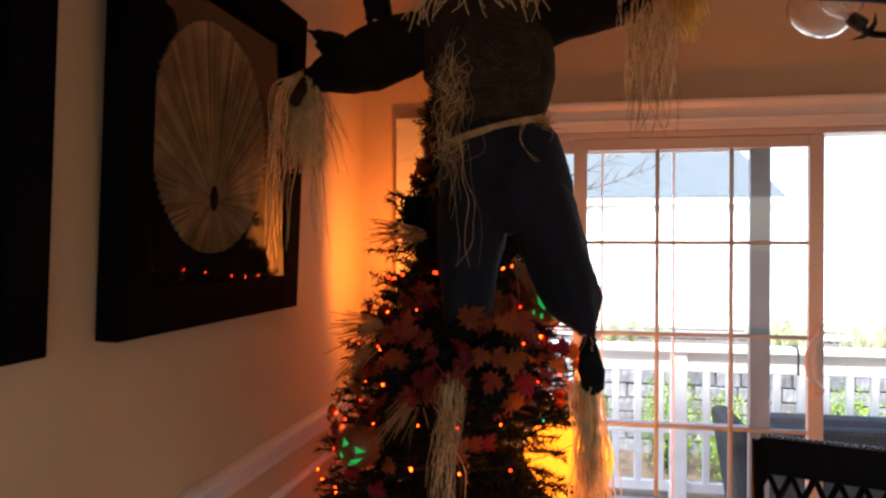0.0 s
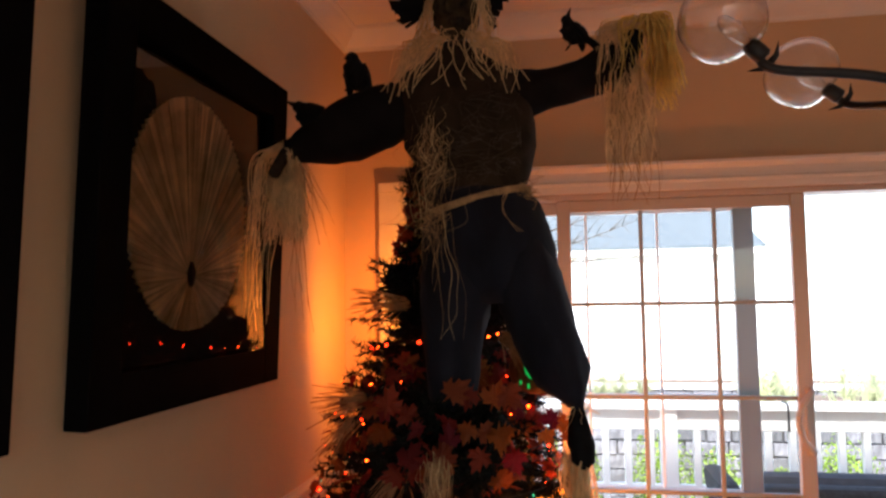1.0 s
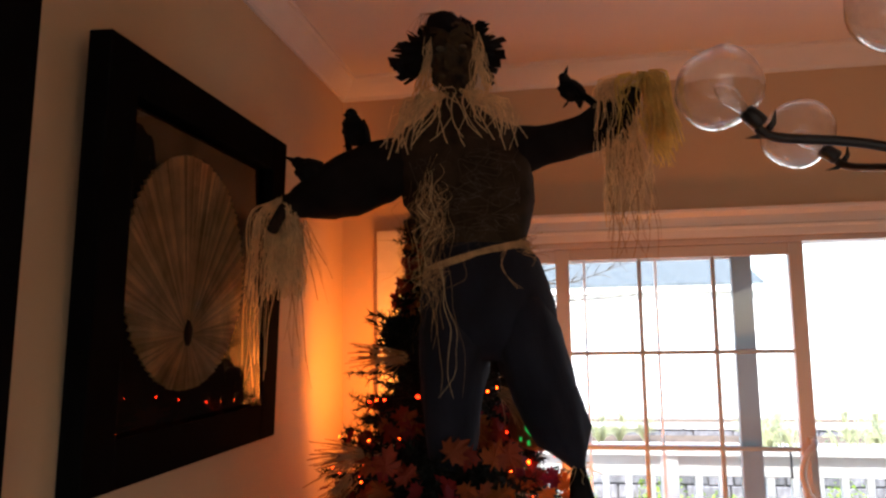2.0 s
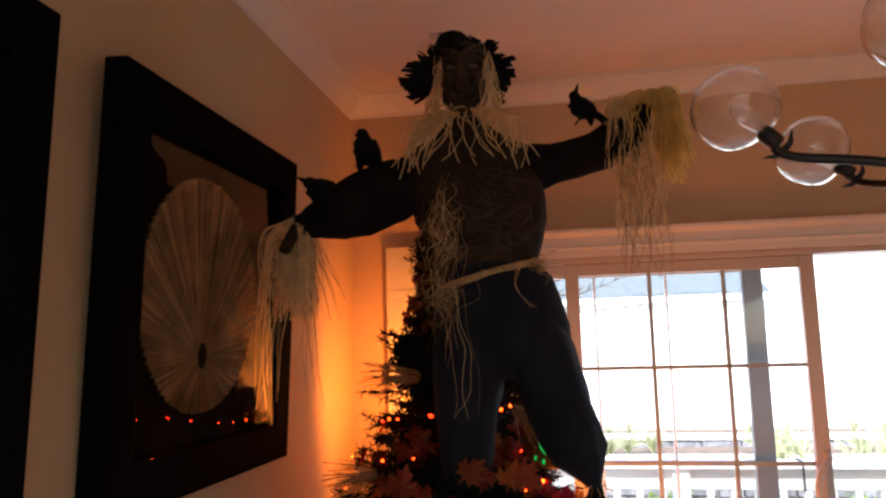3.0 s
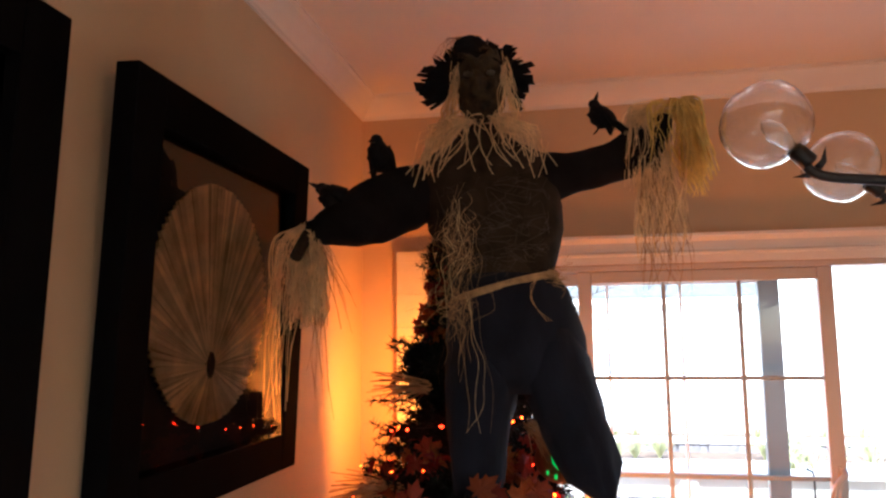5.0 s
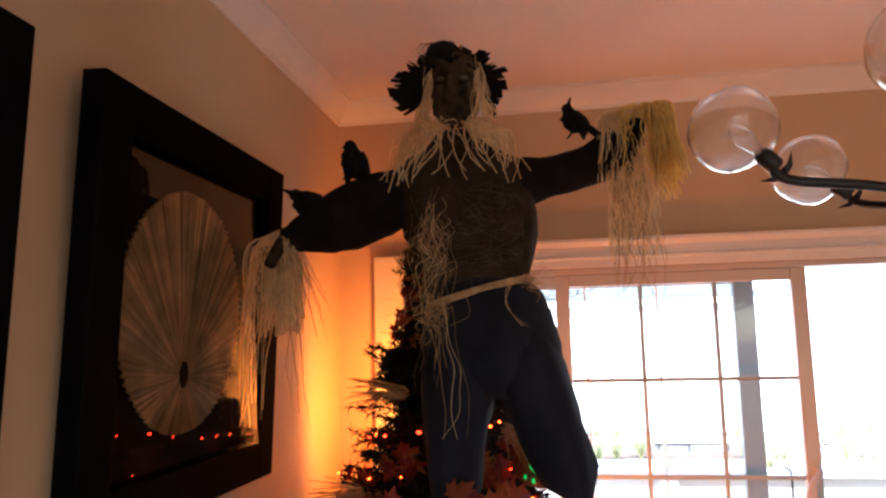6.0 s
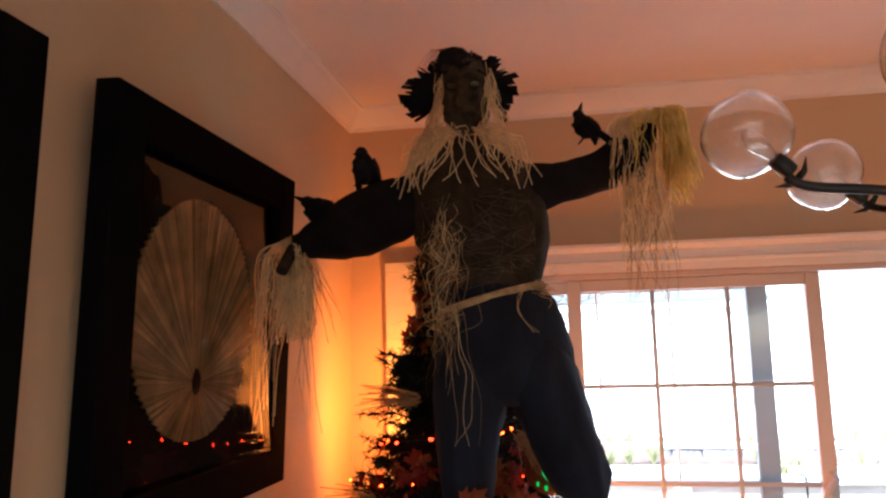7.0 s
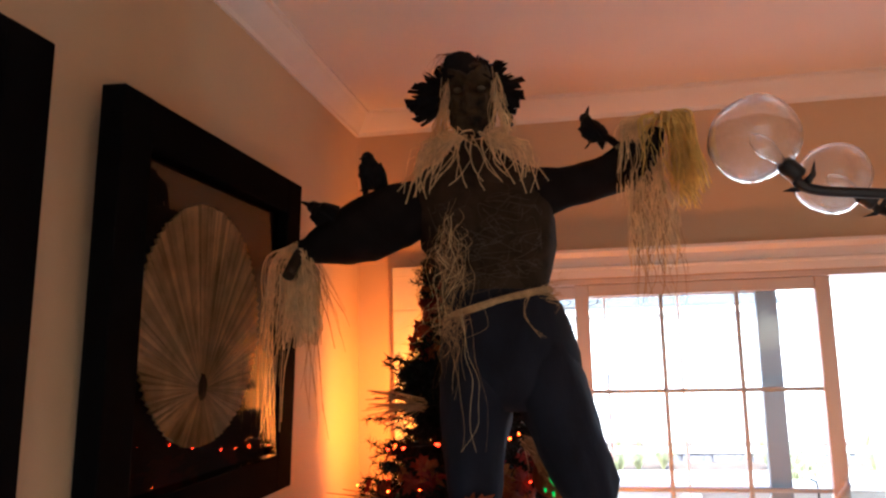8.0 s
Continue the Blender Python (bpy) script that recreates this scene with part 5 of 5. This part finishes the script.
# neighbour's white house
house = thing("house", "white sided neighbouring house with grey shingle roof", "house", loc=(-1.3, 16.6, -0.35))
house.scale = (1.28, 1.28, 1.02)
b = bmesh.new()
box(b, -9, 4.55, 0.02, 7, 0, 2.85, 0.0)
part("wall", b, SIDING, house)
b = bmesh.new()
box(b, -9, 4.56, 0, 0.02, 0, 0.142, 0.004)
lap = bpy.data.meshes.new("siding_board")
b.to_mesh(lap)
b.free()
lap.materials.append(SIDING)
for k in range(19):
    o = new("siding_board", lap)
    o.parent = house
    o.location = (0, 0.004 * (k % 2) - 0.004, k * 0.15)
b = bmesh.new()
vs = [b.verts.new(v) for v in ((-9.4, -0.04, 2.86), (4.7, -0.04, 2.86), (4.4, 3.6, 4.7), (-9.4, 3.6, 4.7), (-9.4, -0.04, 3.0), (4.7, -0.04, 3.0), (4.4, 3.6, 4.85), (-9.4, 3.6, 4.85))]
for f in ((0, 1, 2, 3), (7, 6, 5, 4), (0, 4, 5, 1), (1, 5, 6, 2), (2, 6, 7, 3), (3, 7, 4, 0)):
    b.faces.new([vs[i] for i in f])
part("roof", b, SHINGLE, house)
b = bmesh.new()
box(b, -9.4, 4.72, -0.12, -0.04, 2.80, 2.93, 0.01)
part("gutter", b, RAILW, house)

# white boards added to stand in for the overexposed white beside the house
fence = thing("backdrop_fence", "tall white board fence added for the blown-out white beside the house", "fence", loc=(4.5, 16.9, -0.35))
b = bmesh.new()
box(b, 0, 0.295, 0, 0.03, 0, 2.9, 0.006)
pick = bpy.data.meshes.new("board")
b.to_mesh(pick)
b.free()
pick.materials.append(SIDING)
for k in range(40):
    o = new("board", pick)
    o.parent = fence
    o.location = (k * 0.30, 0.004 * (k % 2), 0)

# bare garden tree, its thin limbs before the neighbour's roof
bare = thing("bare_tree", "thin bare garden tree with fine leafless twigs", "tree", loc=(-0.55, 9.0, -0.36))
r3 = random.Random(61)
b = bmesh.new()
tube(b, smooth_path([(0, 0, 0), (0.03, 0, 0.9), (-0.02, 0.02, 1.8), (0.02, 0, 2.7), (0.0, 0, 3.5)], 4), [0.055 - 0.0028 * k for k in range(17)], seg=10)
part("trunk", b, TWIG, bare)
for k, (z, a, ln) in enumerate(((2.15, 0.15, 2.0), (2.45, -0.35, 1.9), (2.75, 0.4, 1.7), (2.3, 2.8, 1.5), (2.65, 3.4, 1.4), (2.9, 1.8, 1.2), (3.1, 5.0, 1.1))):
    b = bmesh.new()
    d = Vector((math.cos(a), math.sin(a), 0.22))
    limb = smooth_path([Vector((0, 0, z)) + d * (ln * u) + Vector((0, 0, 0.10 * math.sin(u * 5 + k))) for u in (0, 0.3, 0.6, 1.0)], 5)
    tube(b, limb, [0.018 - 0.0010 * i for i in range(len(limb))], seg=6)
    for i in range(3, len(limb)):
        for _ in range(2):
            e = (d + Vector((r3.gauss(0, 0.5), r3.gauss(0, 0.5), r3.uniform(-0.5, 0.9)))).normalized() * r3.uniform(0.15, 0.45)
            tube(b, [limb[i], limb[i] + e * 0.5 + Vector((0, 0, 0.02)), limb[i] + e], [0.005, 0.0035, 0.0015], seg=4)
    part("limb", b, TWIG, bare)

# far terrace wall with a pale cap
FW = 12.2
terrace = tagged(boxes("terrace_wall", BLOCK, (-8, 14, FW + 0.03, FW + 0.3, -0.36, 0.10)), "low grey block terrace wall with pale cap", "wall", kind="structure")
for row in range(3):
    x = 0.2 + 0.2 * (row % 2)
    while x < 5.6:
        w = rb.choice((0.34, 0.46, 0.6))
        o = new("block", rb.choice(shared))
        o.parent = terrace
        o.location = (x, FW - 0.025 + rb.uniform(-0.015, 0.015), -0.30 + row * 0.132)
        o.scale = (w - 0.02, 1, 1.05)
        x += w
x = -8.0
while x < 14:
    w = rb.uniform(0.7, 1.1)
    b = bmesh.new()
    box(b, x, x + w - 0.015, FW - 0.06, FW + 0.33, 0.102, 0.165, 0.012)
    part("cap_stone", b, CAPM, terrace)
    x += w
for i, (x, h) in enumerate(((0.6, 0.30), (1.0, 0.22), (1.35, 0.34), (3.3, 0.30), (3.9, 0.38), (4.4, 0.28), (4.9, 0.40), (5.4, 0.3))):
    tuft((x, FW + 0.7 + 0.1 * (i % 3), 0.08), h, 120, 80 + i, "pale green grass tuft above the far terrace wall")
tagged(boxes("upper_bank", SOIL, (-20, 20, FW + 0.30, FW + 1.6, -0.36, 0.09)), "mulched bed above the far terrace wall", "ground", kind="structure")


# planters hooked to the railing
def planter(x0, x1, seed, plants, label):
    r2 = random.Random(seed)
    t = thing("rail_planter", label, "planter", "rail planters", ((x0 + x1) / 2, RY + 0.17, 0.78))
    w = (x1 - x0) / 2
    b = bmesh.new()
    rings = []
    for z, k in ((0.0, 0.8), (0.15, 1.0), (0.15, 0.9), (0.12, 0.88)):
        rings.append([b.verts.new((sx * (w - 0.02 * (1 - k)), sy * 0.085 * k, z)) for sx, sy in ((-1, -1), (1, -1), (1, 1), (-1, 1))])
    for ra, rb2 in zip(rings, rings[1:]):
        for i in range(4):
            b.faces.new((ra[i], ra[(i + 1) % 4], rb2[(i + 1) % 4], rb2[i]))
    b.faces.new(rings[0])
    b.faces.new(rings[-1])
    part("trough", b, RAILW, t)
    b = bmesh.new()
    tube(b, [(0, -0.08, 0.14), (0, -0.14, 0.186), (0, -0.245, 0.186), (0, -0.262, 0.15), (0, -0.262, 0.02)], 0.006, seg=6)
    part("hook", b, IRON, t, "black iron hook")
    b = bmesh.new()
    for _ in range(plants):
        px, a = r2.uniform(-w * 0.9, w * 0.9), r2.uniform(0, 6.28)
        h, s = r2.uniform(0.10, 0.26), r2.uniform(0.03, 0.14)
        strand(b, [(px, 0, 0.12), (px + s * 0.3 * math.cos(a), s * 0.3 * math.sin(a), 0.12 + h * 0.6), (px + s * math.cos(a), s * math.sin(a), 0.12 + h)], r2.uniform(0.010, 0.022), twist=a, n=2)
        for _ in range(2):
            c = Vector((px + s * math.cos(a), s * math.sin(a), 0.12 + h * r2.uniform(0.6, 1)))
            d = Vector((r2.gauss(0, 1), r2.gauss(0, 1), r2.gauss(0, 1))).normalized() * 0.022
            e = d.cross(Vector((0.3, 1, 0.2))).normalized() * 0.009
            b.faces.new([b.verts.new(v) for v in (c - d, c + e, c + d, c - e)])
    f = part("foliage", b, GRASSG, t, "loose pale green leaves")
    f["kind"] = "stuff"
    return t


planter(1.62, 1.86, 3, 34, "white trough with leafy green plant hooked on the railing")
planter(2.02, 2.95, 4, 60, "long white trough with pale grassy plants on the railing")
